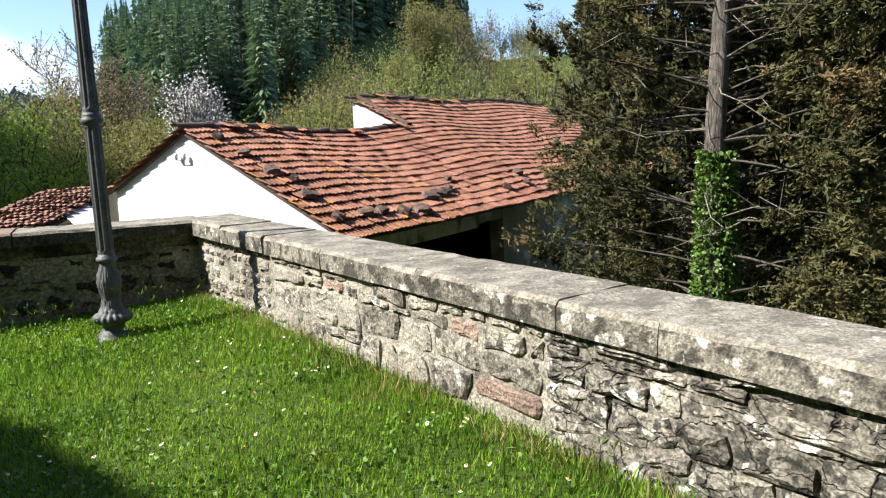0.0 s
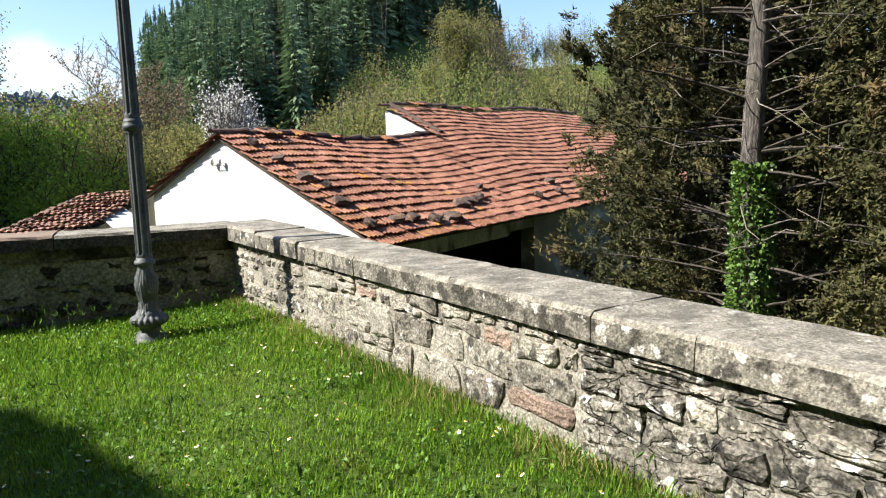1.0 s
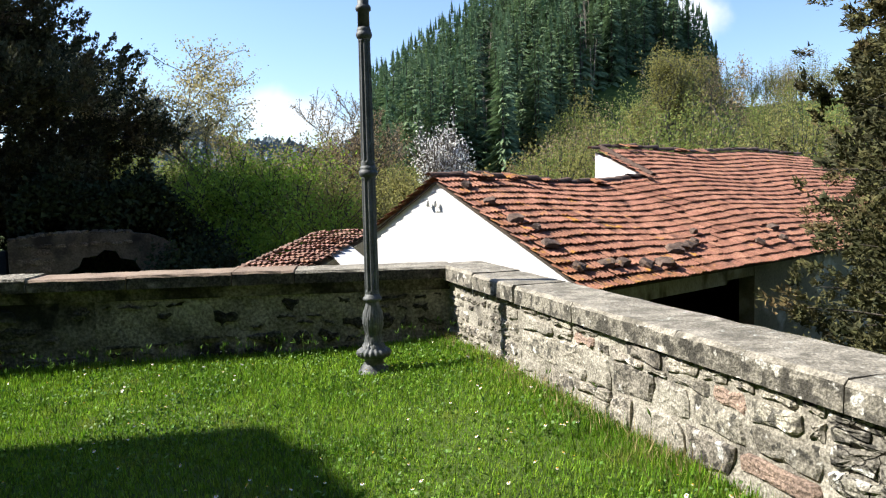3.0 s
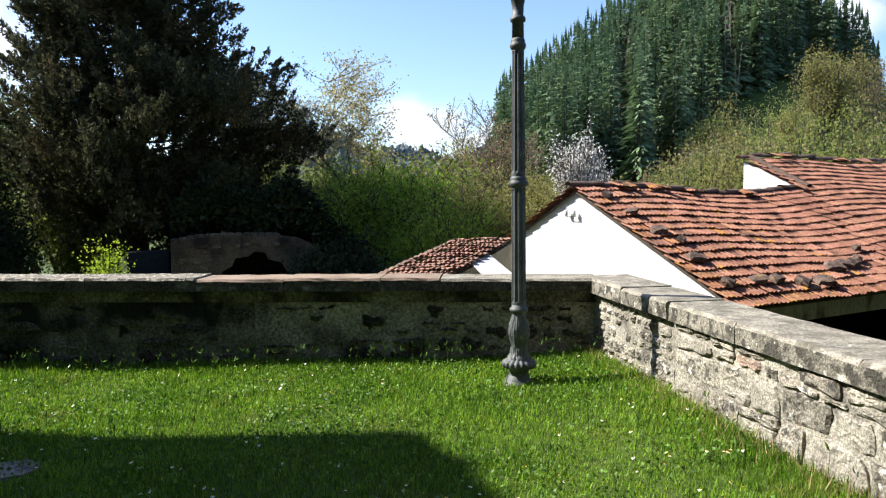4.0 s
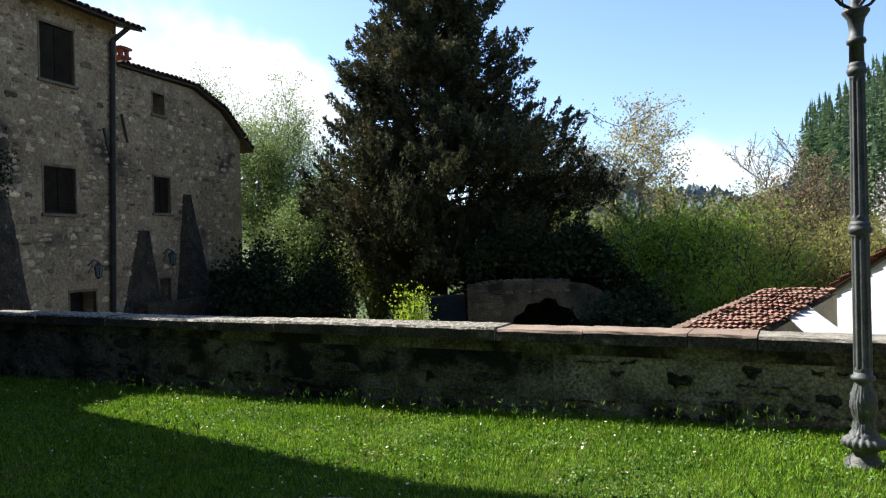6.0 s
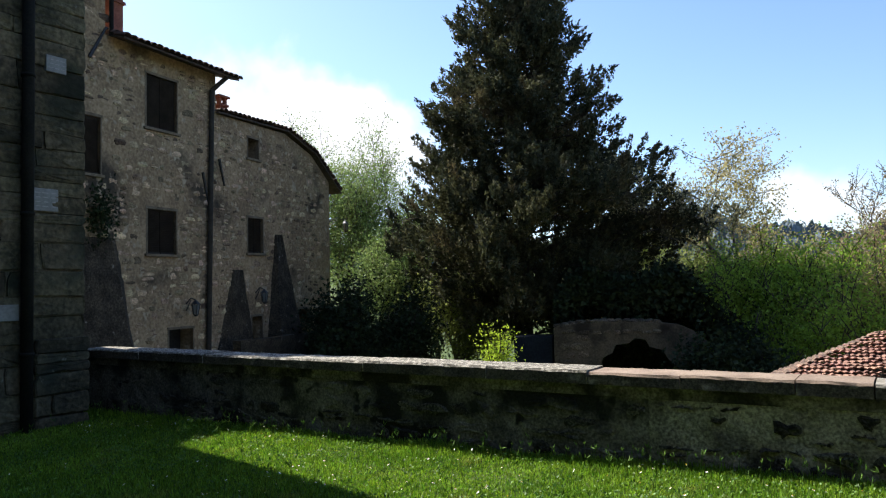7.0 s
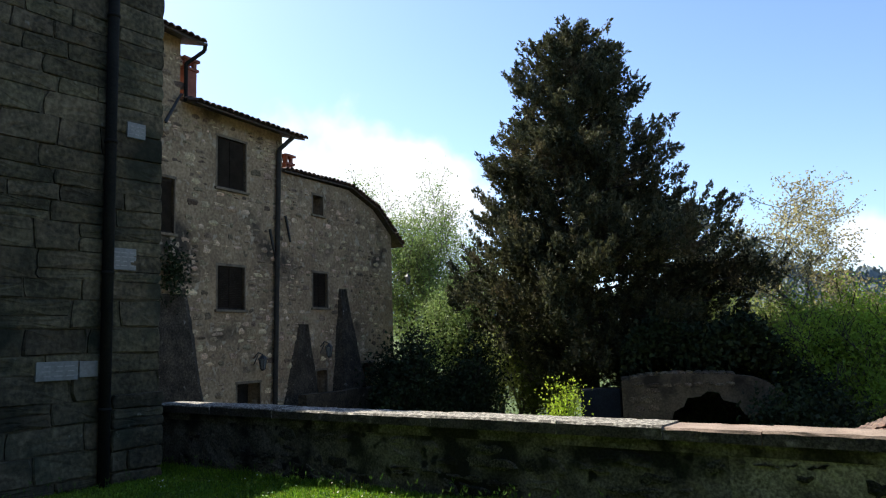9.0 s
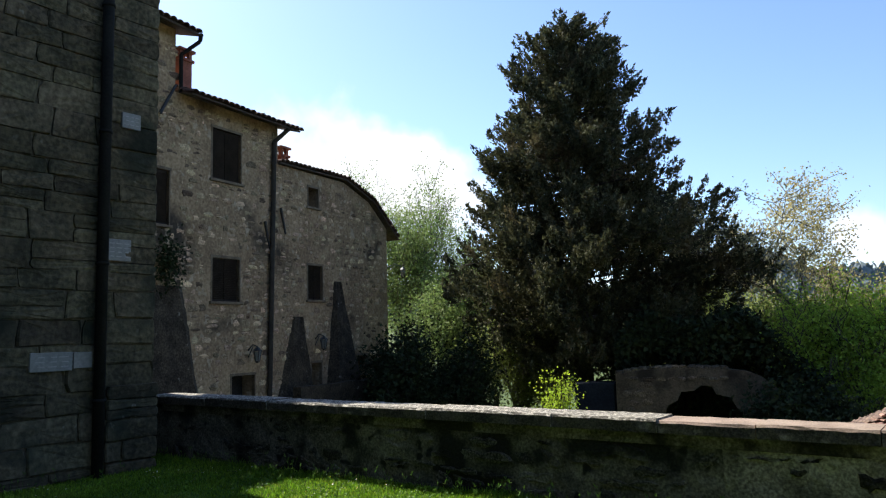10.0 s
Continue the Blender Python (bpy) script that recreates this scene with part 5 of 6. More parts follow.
def broadleaf(name, label, az, r, height, width, leaf_mat, n_leaf, leaf, seed, bark=None, levels=4, trunk=0.14, stems=1, blur=0.35, kids=(3, 5), category="tree", group="", first=0.3, spread=1.3, z=None):
    rng = np.random.default_rng(seed)
    x, y = polar(az, r)
    base = (x, y, (float(outer_z(x, y)) if z is None else z) - 0.05)
    t = thing(name, label, category, group)
    segs, tips = branchy(base, height, spread, rng, levels, kids, 0.45, trunk, first, stems)
    segs, tips = fit_height(segs, tips, base, height, width)
    segs = [(p, q, max(r1, 0.013), max(r2, 0.010)) for p, q, r1, r2 in segs]
    thick = [q for q in segs if q[2] > 0.035]
    if thick:
        v, f = tubes(thick, 6)
        raw("trunk", v, f, bark or M_bark, t, smooth=True)
    v, f = tubes([q for q in segs if q[2] <= 0.035], 3)
    tagged(raw("twig_work", v, f, bark or M_bark, t), kind="stuff")
    P = np.array([p for p, _ in tips])
    D = np.array([d for _, d in tips])
    pick = rng.integers(0, len(P), n_leaf)
    places = P[pick] + rng.normal(size=(n_leaf, 3)) * blur
    v, f = leaves(places, leaf, rng, 0.8, D[pick] * 0.6, single=True)
    tagged(raw("crown", v, f, leaf_mat, t), kind="stuff")
    return t


def conifer(name, label, x, y, z0, height, prof, mat, seed, prof2=None, east=None, limbs=90, clumps=16, sprays=34, size=0.26, trunk=0.25, bark=None, droop=0.1, open_az=None, bare=0.0, low=0.12, up=0.5, twigs=0, group="", lean=(0, 0), tuft=0.7, ends=0.5, spray_slim=0.32, limb_r=0.045, finger=0.0, rise=(0.0, 0.45)):
    """A conifer: a trunk, limbs all round to the profile's radius, and sprays along each limb."""
    rng = np.random.default_rng(seed)
    t = thing(name, label, "tree", group)
    bm = bmesh.new()
    rings = []
    for k in range(25):
        a = k / 24
        rr = trunk * (1 - a * 0.93) * (1.25 if k == 0 else 1.0)
        ring = []
        for j in range(16):
            q = 2 * math.pi * j / 16
            w = rr * (1 + 0.13 * noise.noise((math.cos(q) * 2.5, math.sin(q) * 2.5, a * 9)) + 0.05 * math.cos(5 * q + a * 7))
            ring.append(bm.verts.new((x + lean[0] * a + w * math.cos(q) + 0.05 * math.sin(a * 17), y + lean[1] * a + w * math.sin(q), z0 + height * a)))
        rings.append(ring)
    for p, q in zip(rings, rings[1:]):
        for j in range(16):
            bm.faces.new((p[j], p[(j + 1) % 16], q[(j + 1) % 16], q[j]))
    bm.faces.new(rings[0][::-1])
    bm.faces.new(rings[-1])
    part("trunk", bm, bark or M_bark_dark, t, smooth=True)
    segs, cent, dirs = [], [], []
    for k in range(limbs):
        h = low + (1 - low) * (k + rng.uniform(0, 1)) / limbs
        az = (k * 2.39996 + rng.uniform(-0.5, 0.5)) % (2 * math.pi)
        R = np.interp(h, prof[0], prof[1])
        if prof2 is not None:
            k2 = min(1.0, max(0.0, 0.5 + 0.9 * math.cos(az - east)))
            R = R * (1 - k2) + np.interp(h, prof2[0], prof2[1]) * k2
        R *= rng.uniform(0.62, 1.08)
        if open_az is not None and abs((az - open_az[0] + math.pi) % (2 * math.pi) - math.pi) < open_az[1] and h < open_az[2]:
            continue
        d = np.array([math.cos(az), math.sin(az), rng.uniform(*rise)])
        lift = (d[2] - droop) * R / height if finger else 0.0
        p = np.array([x + lean[0] * h, y + lean[1] * h, z0 + (h - lift) * height])
        q0 = p
        for j in range(4):
            q1 = p + d * R * (j + 1) / 4 + np.array([0, 0, -droop * R * ((j + 1) / 4) ** 2])
            segs.append((q0, q1, limb_r * (1 - j / 5), limb_r * (1 - (j + 1) / 5)))
            q0 = q1
        m = max(4, int(clumps * R / max(prof[1])))
        for _ in range(m):
            u = bare + (1 - bare) * rng.uniform(0.02, 1) ** ends
            c = p + d * R * u + np.array([0, 0, -droop * R * u * u]) + rng.normal(size=3) * 0.16 * (0.5 + R * 0.22)
            cent.append(c)
            dirs.append(d * 0.8 + np.array([0, 0, up]))
    if twigs:
        v, f = tubes(segs, 4)
        tagged(raw("branchwork", v, f, M_bark_dark, t), kind="stuff")
        segs = []
        for _ in range(twigs):
            h = rng.uniform(low * 0.4, 0.75)
            az = rng.uniform(0, 2 * math.pi)
            p = np.array([x + lean[0] * h, y + lean[1] * h, z0 + h * height])
            d = np.array([math.cos(az), math.sin(az), rng.uniform(-0.35, 0.25)])
            L = rng.uniform(0.6, 2.0)
            for j in range(4):
                q = p + d * L / 4 + rng.normal(size=3) * 0.10
                segs.append((p, q, 0.011 * (1 - j / 4.5), 0.011 * (1 - (j + 1) / 4.5)))
                if j:
                    e = q + rng.normal(size=3) * 0.22
                    segs.append((q, e, 0.005, 0.002))
                p = q
    v, f = tubes(segs, 4)
    tagged(raw("branchwork", v, f, M_twig if twigs else M_bark_dark, t, "bare grey dry limbs" if twigs else ""), kind="stuff")
    C, D = np.array(cent), np.array(dirs)
    pick = np.repeat(np.arange(len(C)), sprays)
    off = rng.normal(size=(len(pick), 3)) * size * tuft
    if finger:
        D = D + rng.normal(size=D.shape) * 0.35
        D /= np.linalg.norm(D, axis=1, keepdims=True)
        u = rng.uniform(0, 1, (len(pick), 1))
        off = off * (1 - 0.75 * u) + D[pick] * u * finger * rng.uniform(0.6, 1.3, len(C))[pick][:, None]
        v, f = leaves(C[pick] + off, size, rng, spray_slim, D[pick] * 1.2, 0.7, single=True)
    else:
        v, f = leaves(C[pick] + off, size, rng, spray_slim, D[pick] * 0.9 + off / size * 0.6, 0.6, single=True)
    tagged(raw("crown", v, f, mat, t), kind="stuff")
    return t


# cypress beyond the sunlit parapet, with a bare side and an ivy-clad trunk
cx, cy = polar(44.6, 10.0)
cx += 0.3
face = math.atan2(-0.4 - cy, 1.0 - cx)
conifer("cypress", "shaggy cypress with dry limbs and browning sprays behind the parapet", cx, cy, -3.2, 15.0, ([0, .1, .3, .5, .8, 1], [2.1, 2.3, 2.15, 2.0, 1.7, .5]), M_cyp, 5, limbs=400, clumps=19, sprays=64, size=0.075, spray_slim=0.34, finger=0.24, limb_r=0.022, trunk=0.18, bark=M_bark, droop=0.15, open_az=(face - 0.33, 0.9, 0.78), bare=0.3, low=0.03, up=0.1, twigs=140, tuft=0.8)
rngn = np.random.default_rng(77)
n = 6000
a, h = rngn.uniform(0, 2 * math.pi, n), rngn.uniform(-1.4, 1.25, n)
rad = 0.18 + 0.07 * np.clip(1 - (h + 1.4) / 2.6, 0, 1) + rngn.uniform(-0.03, 0.06, n)
iv = np.stack([cx + rad * np.cos(a), cy + rad * np.sin(a), h], 1)
v, f = leaves(iv, 0.06, rngn, 0.95, np.stack([np.cos(a), np.sin(a), -0.4 + 0 * a], 1) * 1.2, 0.8)
tagged(raw("ivy", v, f, M_ivy), "glossy green ivy climbing the cypress trunk", "ivy", kind="stuff")
cx4, cy4 = polar(41.6, 14.2)
conifer("cypress", "dense dark cypress close behind the shaggy one", cx4, cy4, -3.2, 16.0, ([0, .1, .4, .8, 1], [1.7, 1.9, 1.8, 1.5, .4]), M_dark_conifer, 62, limbs=170, clumps=15, sprays=56, size=0.13, spray_slim=0.45, finger=0.4, tuft=0.8, trunk=0.2, low=0.03, up=0.5, droop=0.15)
cx2, cy2 = polar(56.0, 13.5)
conifer("cypress", "dense dark cypress behind the shaggy one", cx2, cy2, -3.2, 17.0, ([0, .1, .4, .8, 1], [2.6, 3.2, 3.2, 2.4, .5]), M_dark_conifer, 6, limbs=150, clumps=14, sprays=30, size=0.22, trunk=0.25, low=0.04, up=0.3)
cx3, cy3 = polar(48.5, 17.5)
conifer("cypress", "dense dark cypress behind the shaggy one", cx3, cy3, -3.2, 17.0, ([0, .1, .4, .8, 1], [2.6, 3.2, 3.2, 2.4, .5]), M_dark_conifer, 61, limbs=130, clumps=14, sprays=30, size=0.24, trunk=0.25, low=0.04, up=0.3)

# the great dark conifer in the yard
tx, ty = polar(-26.4, 26.0)
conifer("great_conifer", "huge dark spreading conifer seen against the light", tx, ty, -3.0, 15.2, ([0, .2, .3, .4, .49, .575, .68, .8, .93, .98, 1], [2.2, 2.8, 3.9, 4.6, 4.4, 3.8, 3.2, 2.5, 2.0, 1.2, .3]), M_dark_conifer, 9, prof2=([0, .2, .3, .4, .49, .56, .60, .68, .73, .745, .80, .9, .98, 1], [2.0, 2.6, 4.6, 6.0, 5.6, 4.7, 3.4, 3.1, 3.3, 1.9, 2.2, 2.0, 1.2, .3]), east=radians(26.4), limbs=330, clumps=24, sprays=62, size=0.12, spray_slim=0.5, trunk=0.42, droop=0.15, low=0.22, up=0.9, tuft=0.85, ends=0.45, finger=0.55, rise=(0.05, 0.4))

# walnut and other sparse trees on the valley side
broadleaf("walnut_tree", "walnut tree with thin crooked branches and yellow young leaves", -13.2, 27, 9.6, 5.4, M_yellow, 17000, 0.075, 11, bark=M_bark, levels=5, trunk=0.17, kids=(2, 4), blur=0.15, spread=1.5)
broadleaf("bare_tree", "almost bare spring tree with brown buds", -3.2, 33, 9.0, 3.7, M_bud, 5200, 0.065, 12, bark=M_bark, levels=5, trunk=0.16, kids=(2, 4), blur=0.06, spread=1.5)
broadleaf("bare_tree", "brown budding tree among green shrubs", 0.2, 31, 7.0, 3.2, M_bud, 9000, 0.075, 13, levels=5, trunk=0.14, kids=(2, 4), blur=0.2)
broadleaf("bare_tree", "brown budding tree among green shrubs", -5.2, 29, 5.6, 2.4, M_olive, 12000, 0.09, 14, levels=4, trunk=0.12, blur=0.35)
for k, (az, r, h, w, mt) in enumerate(((-9.0, 24, 5.9, 2.2, M_spring), (-6.2, 24, 5.9, 2.3, M_spring), (-11.4, 26, 5.4, 1.8, M_olive_green), (-5.0, 22, 4.6, 1.9, M_spring), (-15.2, 26, 4.9, 2.0, M_laurel), (-2.4, 24, 5.0, 2.0, M_olive), (0.8, 25, 5.0, 2.2, M_olive), (3.6, 28, 5.2, 2.2, M_olive), (-16.0, 30, 6.0, 2.6, M_olive_green), (-11.0, 31, 6.2, 2.8, M_olive_green), (2.8, 36, 6.2, 2.4, M_olive_green))):
    broadleaf("shrub", "tall leafy spring shrub with many upright stems" if mt is M_spring else "tall olive-green shrub with many thin stems", az, r, h, w, mt, 16000, 0.07, 40 + k, bark=M_bark_dark, levels=4, trunk=0.05, stems=5, kids=(2, 4), blur=0.32, category="shrub", group="valley shrubs", first=0.35)
broadleaf("blossom_tree", "small fruit tree covered in white blossom", 6.4, 27, 6.7, 1.25, M_blossom, 15000, 0.075, 70, bark=M_twig, levels=4, trunk=0.05, stems=9, blur=0.09, first=0.5, spread=0.5)
# trees right of the house
for k, (az, r, h, w, mt, nl) in enumerate(((-39.5, 34, 12.2, 3.0, M_birch, 30000), (-37.0, 38, 11.4, 3.2, M_birch, 30000), (-42.5, 40, 13.6, 2.6, M_birch, 14000), (-35.8, 29, 7.4, 2.6, M_birch, 20000), (-33.0, 30, 6.4, 2.4, M_olive_green, 15000), (-20.0, 31, 6.6, 2.6, M_olive_green, 16000), (-17.0, 32, 6.8, 2.6, M_olive_green, 12000), (-31.6, 27, 5.0, 1.7, M_olive_green, 9000), (-29.4, 28, 5.2, 1.8, M_olive_green, 9000))):
    broadleaf("birch" if mt is M_birch else "small_tree", "slender pale green birch catching the light" if mt is M_birch else "small green tree in the shade of the conifer", az, r, h, w, mt, nl, 0.08, 90 + k, bark=M_bark, levels=4, trunk=0.13, blur=0.24, group="yard trees")
for k, (az, r, h, w) in enumerate(((-38.0, 23.5, 4.9, 1.3), (-35.6, 24, 4.6, 1.2), (-40.3, 26, 4.2, 1.3), (-17.5, 24.5, 3.3, 1.8), (-20.6, 25.5, 3.9, 1.8), (-11.0, 20.5, 3.0, 1.1), (-8.6, 19.5, 2.4, 0.9))):
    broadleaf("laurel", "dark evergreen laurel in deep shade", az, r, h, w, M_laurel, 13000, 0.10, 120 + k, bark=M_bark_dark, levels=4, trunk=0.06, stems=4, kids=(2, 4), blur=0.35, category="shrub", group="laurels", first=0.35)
broadleaf("lime_shrub", "small bright lime-green shrub catching the sun", -28.3, 19.0, 3.55, 0.45, M_lime, 8000, 0.055, 140, bark=M_bark_dark, levels=3, trunk=0.03, stems=5, blur=0.18, category="shrub", first=0.4)

# ---- ruined outbuilding under the conifer ----
ruin = thing("ruined_outbuilding", "ruined stone outbuilding with a ragged arched opening", "ruin")
ra, rb = Vector((*polar(-24.3, 21.5), 0)), Vector((*polar(-14.6, 21.5), 0))
rd = (rb - ra).normalized()
mR = basis(ra, rd, Vector((rd.y, -rd.x, 0)))
RL = (rb - ra).length
ARCH = [(1.32, -3.2), (1.26, -0.6), (1.34, -0.34), (1.6, -0.2), (1.7, 0.02), (2.05, 0.06), (2.22, 0.2), (2.5, 0.16), (2.6, -0.04), (2.95, -0.12), (3.1, -0.4), (3.26, -0.5), (3.2, -3.2)]
prism("front_wall", [(0, -3.2), (0, 0.5), (0.7, 0.62), (1.5, 0.66), (2.3, 0.64), (2.9, 0.62), (3.4, 0.56), (3.75, 0.42), (4.1, 0.12), (4.1, -3.2)] + ARCH[::-1], -0.45, 0.0, M_ruin, ruin, mR)
# back sheet and roof are painted near-black for the shade inside
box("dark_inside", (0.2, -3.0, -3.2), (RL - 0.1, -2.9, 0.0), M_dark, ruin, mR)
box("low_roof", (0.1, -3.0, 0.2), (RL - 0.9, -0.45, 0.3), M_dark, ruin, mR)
rng = random.Random(61)
rst = [stone_mesh(f"ruin_{k}", M_ruin_stone, 260 + k, 3.2, 0.10) for k in range(4)]
for s, z, w, h in courses(RL - 0.3, -1.6, 0.45, rng, (0.13, 0.24), (0.18, 0.45), 0.8):
    top = np.interp(s + w, [0, 0.7, 1.5, 2.3, 2.9, 3.4, RL], [0.5, 0.62, 0.66, 0.64, 0.62, 0.56, 0.1])
    if s < 0 or z + h > top or (1.22 < s + w and s < 3.3 and z < 0.22) or s + w > 4.1:
        continue
    shared("stone", rst[rng.randrange(4)], mR @ Matrix.Translation((s + w / 2, -0.05 + rng.uniform(0, 0.03), z + h / 2)) @ Matrix.Diagonal((w * 0.95, 0.15, h * 0.92, 1)), ruin)
for k in range(14):
    s = 0.1 + k * 0.21
    top = np.interp(s, [0, 0.7, 1.5, 2.3, 2.9, 3.4], [0.5, 0.62, 0.66, 0.64, 0.62, 0.56])
    shared("cap_stone", rst[rng.randrange(4)], mR @ Matrix.Translation((s, -0.2, top + 0.03)) @ pose(0, 0, 0, rng.uniform(-8, 8), rng.uniform(-8, 8), 0) @ Matrix.Diagonal((0.24, 0.4, 0.12, 1)), ruin)
M_tarp = material("dark_blue_metal", (0.007, 0.01, 0.015), (0.016, 0.022, 0.03), 2, 20, 0.95, 0.1)
box("metal_lean_to", (-1.15, -1.8, -3.2), (-0.04, -0.1, 0.28), M_tarp, ruin, mR @ pose(0, 0, 0, 2), 0.03, "dark blue-grey metal shed side")
n = 24000
rngn = np.random.default_rng(15)
s, w, h = rngn.uniform(0.0, 5.6, n), rngn.uniform(-2.6, -0.45, n), rngn.normal(size=n) * 0.28
zt = np.interp(s, [0, 1, 2.2, 3.2, 4.2, 5.6], [1.2, 1.8, 2.0, 1.8, 1.3, 0.2]) + 0.3 * np.sin(s * 2.2) - rngn.uniform(0, 1.0, n) ** 2
pl = np.stack([s, w, zt + h * 0.5], 1)
pl = (np.c_[pl, np.ones(n)] @ np.array(mR).T)[:, :3]
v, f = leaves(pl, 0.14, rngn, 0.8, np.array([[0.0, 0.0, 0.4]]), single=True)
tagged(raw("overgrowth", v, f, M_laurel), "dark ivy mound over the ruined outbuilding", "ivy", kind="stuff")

# ---- plant on the house wall ----
rngn = np.random.default_rng(16)
pl = rngn.normal(size=(700, 3)) * np.array([0.22, 0.16, 0.32]) + np.array([S(10.6), 0.18, 3.75])
v, f = leaves((np.c_[pl, np.ones(len(pl))] @ np.array(mH).T)[:, :3], 0.11, rngn, 0.6)
tagged(raw("wall_plant", v, f, M_laurel), "tuft of green growing from the house wall", "plant", kind="stuff")

# ---- woods on the hill ----
rngn = np.random.default_rng(3)
tree_v, fir_stems, snags = [], [], []
for _ in range(1480):
    az, r = rngn.uniform(-1.0, 30), math.sqrt(rngn.uniform(82 ** 2, 176 ** 2))
    if (az > 12 and r < 84 + (az - 12) * 4.0) or az < 0.2 + (r < 110) * 1.6 or az > 26.2:
        continue
    x, y = polar(az, r)
    z0, H = float(outer_z(x, y)) - 0.5, rngn.uniform(11, 17.5)
    if (abs(az - 9.7) < 0.5 or abs(az - 17.1) < 0.4) and 92 < r < 132:
        snags.append((np.array([x, y, z0]), np.array([x + rngn.normal() * 0.4, y, z0 + H * 0.7]), 0.10, 0.03))
        for _k in range(5):
            zz = z0 + H * rngn.uniform(0.35, 0.8)
            snags.append((np.array([x, y, zz]), np.array([x + rngn.normal() * 1.4, y + rngn.normal(), zz + rngn.uniform(-0.2, 1.0)]), 0.03, 0.012))
        continue
    R = H * rngn.uniform(0.15, 0.235)
    whorls, arms = 15, 9
    u = np.repeat(np.linspace(0.08, 0.97, whorls), arms) + rngn.normal(size=whorls * arms) * 0.018
    a = rngn.uniform(0, 2 * math.pi, whorls * arms)
    L = (R * np.clip(1 - u, 0.03, 1) ** 0.8 * rngn.uniform(0.55, 1.12, whorls * arms) + 0.2)[:, None]
    drop = rngn.uniform(0.1, 0.55, (whorls * arms, 1))
    root = np.array([x, y, z0]) + np.stack([0 * u, 0 * u, u * H], 1)
    for turn, reach in ((0.0, 1.0), (0.42, 0.8), (-0.42, 0.8)):
        b = a + turn + rngn.normal(size=len(a)) * 0.1
        out = np.stack([np.cos(b), np.sin(b), 0 * b], 1)
        side = np.stack([-np.sin(b), np.cos(b), 0.5 + 0 * b], 1) * (0.07 + 0.075 * L)
        mid = root + out * L * reach * 0.45 - np.array([[0, 0, 1.0]]) * L * drop * 0.3
        tip = root + out * L * reach - np.array([[0, 0, 1.0]]) * L * drop
        tree_v.append(np.stack([mid + side, mid - side, tip], 1).reshape(-1, 3))
    tree_v.append(np.array([[x, y, z0 + H * 1.04], [x + 0.3, y, z0 + H * 0.9], [x - 0.25, y + 0.2, z0 + H * 0.88]]))
    fir_stems.append((np.array([x, y, z0]), np.array([x, y, z0 + H * 0.92]), 0.16, 0.03))
tree_v = np.concatenate(tree_v)
tagged(raw("fir_wood", tree_v, np.arange(len(tree_v)).reshape(-1, 3), M_hill_conifer), "dark green fir wood covering a steep hill", "wood", kind="stuff")
v, f = tubes(fir_stems, 3)
tagged(raw("fir_stems", v, f, M_bark_dark), "dark straight stems of the fir wood", "wood", kind="stuff")
v, f = tubes(snags, 4)
tagged(raw("bare_stems", v, f, M_twig), "pale bare stems standing in gaps of the fir wood", "wood", kind="stuff")

for name, mt, seed, count in (("olive_wood", M_olive, 21, 165), ("green_wood", M_olive_green, 22, 175), ("budding_wood", M_bud, 23, 50)):
    rngn = np.random.default_rng(seed)
    places, stems = [], []
    for _ in range(count):
        az, r = rngn.uniform(2, 40), rngn.uniform(44, 92)
        if rngn.random() < 0.25:
            az, r = rngn.uniform(-14, 4), rngn.uniform(45, 80)
        if az > 25 and rngn.random() < 0.55:
            r = rngn.uniform(92, 160)
        if az < 12 and r > 62:
            r = rngn.uniform(44, 62)
        x, y = polar(az, r)
        z0 = float(outer_z(x, y)) - 0.3
        H = rngn.uniform(3.8, 6.0) if az < 14 else rngn.uniform(5.5, 9.0)
        W = H * rngn.uniform(0.3, 0.45)
        for q in range(15):
            a, k = rngn.uniform(0, 2 * math.pi), math.sqrt(rngn.uniform(0, 1))
            fork = np.array([x + rngn.normal() * 0.2, y + rngn.normal() * 0.2, z0 + H * rngn.uniform(0.08, 0.4)])
            end = np.array([x + W * k * math.cos(a), y + W * k * math.sin(a), z0 + H * (1.0 - 0.42 * k * k) * rngn.uniform(0.85, 1.05)])
            bend = fork * 0.45 + end * 0.55 + np.array([math.cos(a), math.sin(a), 0]) * W * 0.12
            stems += [(fork, bend, 0.05, 0.03), (bend, end, 0.03, 0.008)]
            n = 62
            u = rngn.uniform(0.15, 1.0, (n, 1)) ** 0.7
            p = np.where(u < 0.5, fork + (bend - fork) * u * 2, bend + (end - bend) * (u * 2 - 1))
            places.append(p + rngn.normal(size=(n, 3)) * (0.16 + 0.3 * u))
        stems.append((np.array([x, y, z0 - 0.3]), np.array([x, y, z0 + H * 0.4]), 0.11, 0.06))
    P = np.concatenate(places)
    v, f = leaves(P, 0.15, rngn, 0.85, np.array([[0, 0, 0.5]]), single=True)
    tagged(raw(name, v, f, mt), "spring woodland in soft olive and green leaf", "wood", kind="stuff")
    v, f = tubes(stems, 3)
    tagged(raw("wood_stems", v, f, M_bark), "thin bare stems of the spring woodland", "wood", kind="stuff")
broadleaf("oak", "tall oak in olive-yellow young leaf above the barn", 21.8, 52, 11.5, 4.6, M_olive, 16000, 0.10, 150, levels=5, trunk=0.16, kids=(2, 4), blur=0.25, first=0.22, stems=3, spread=1.5)
broadleaf("oak", "bare grey tree against the sky on the hill", 27.2, 82, 13.0, 3.2, M_bud, 1500, 0.2, 151, levels=5, trunk=0.2, kids=(2, 4), blur=0.3)

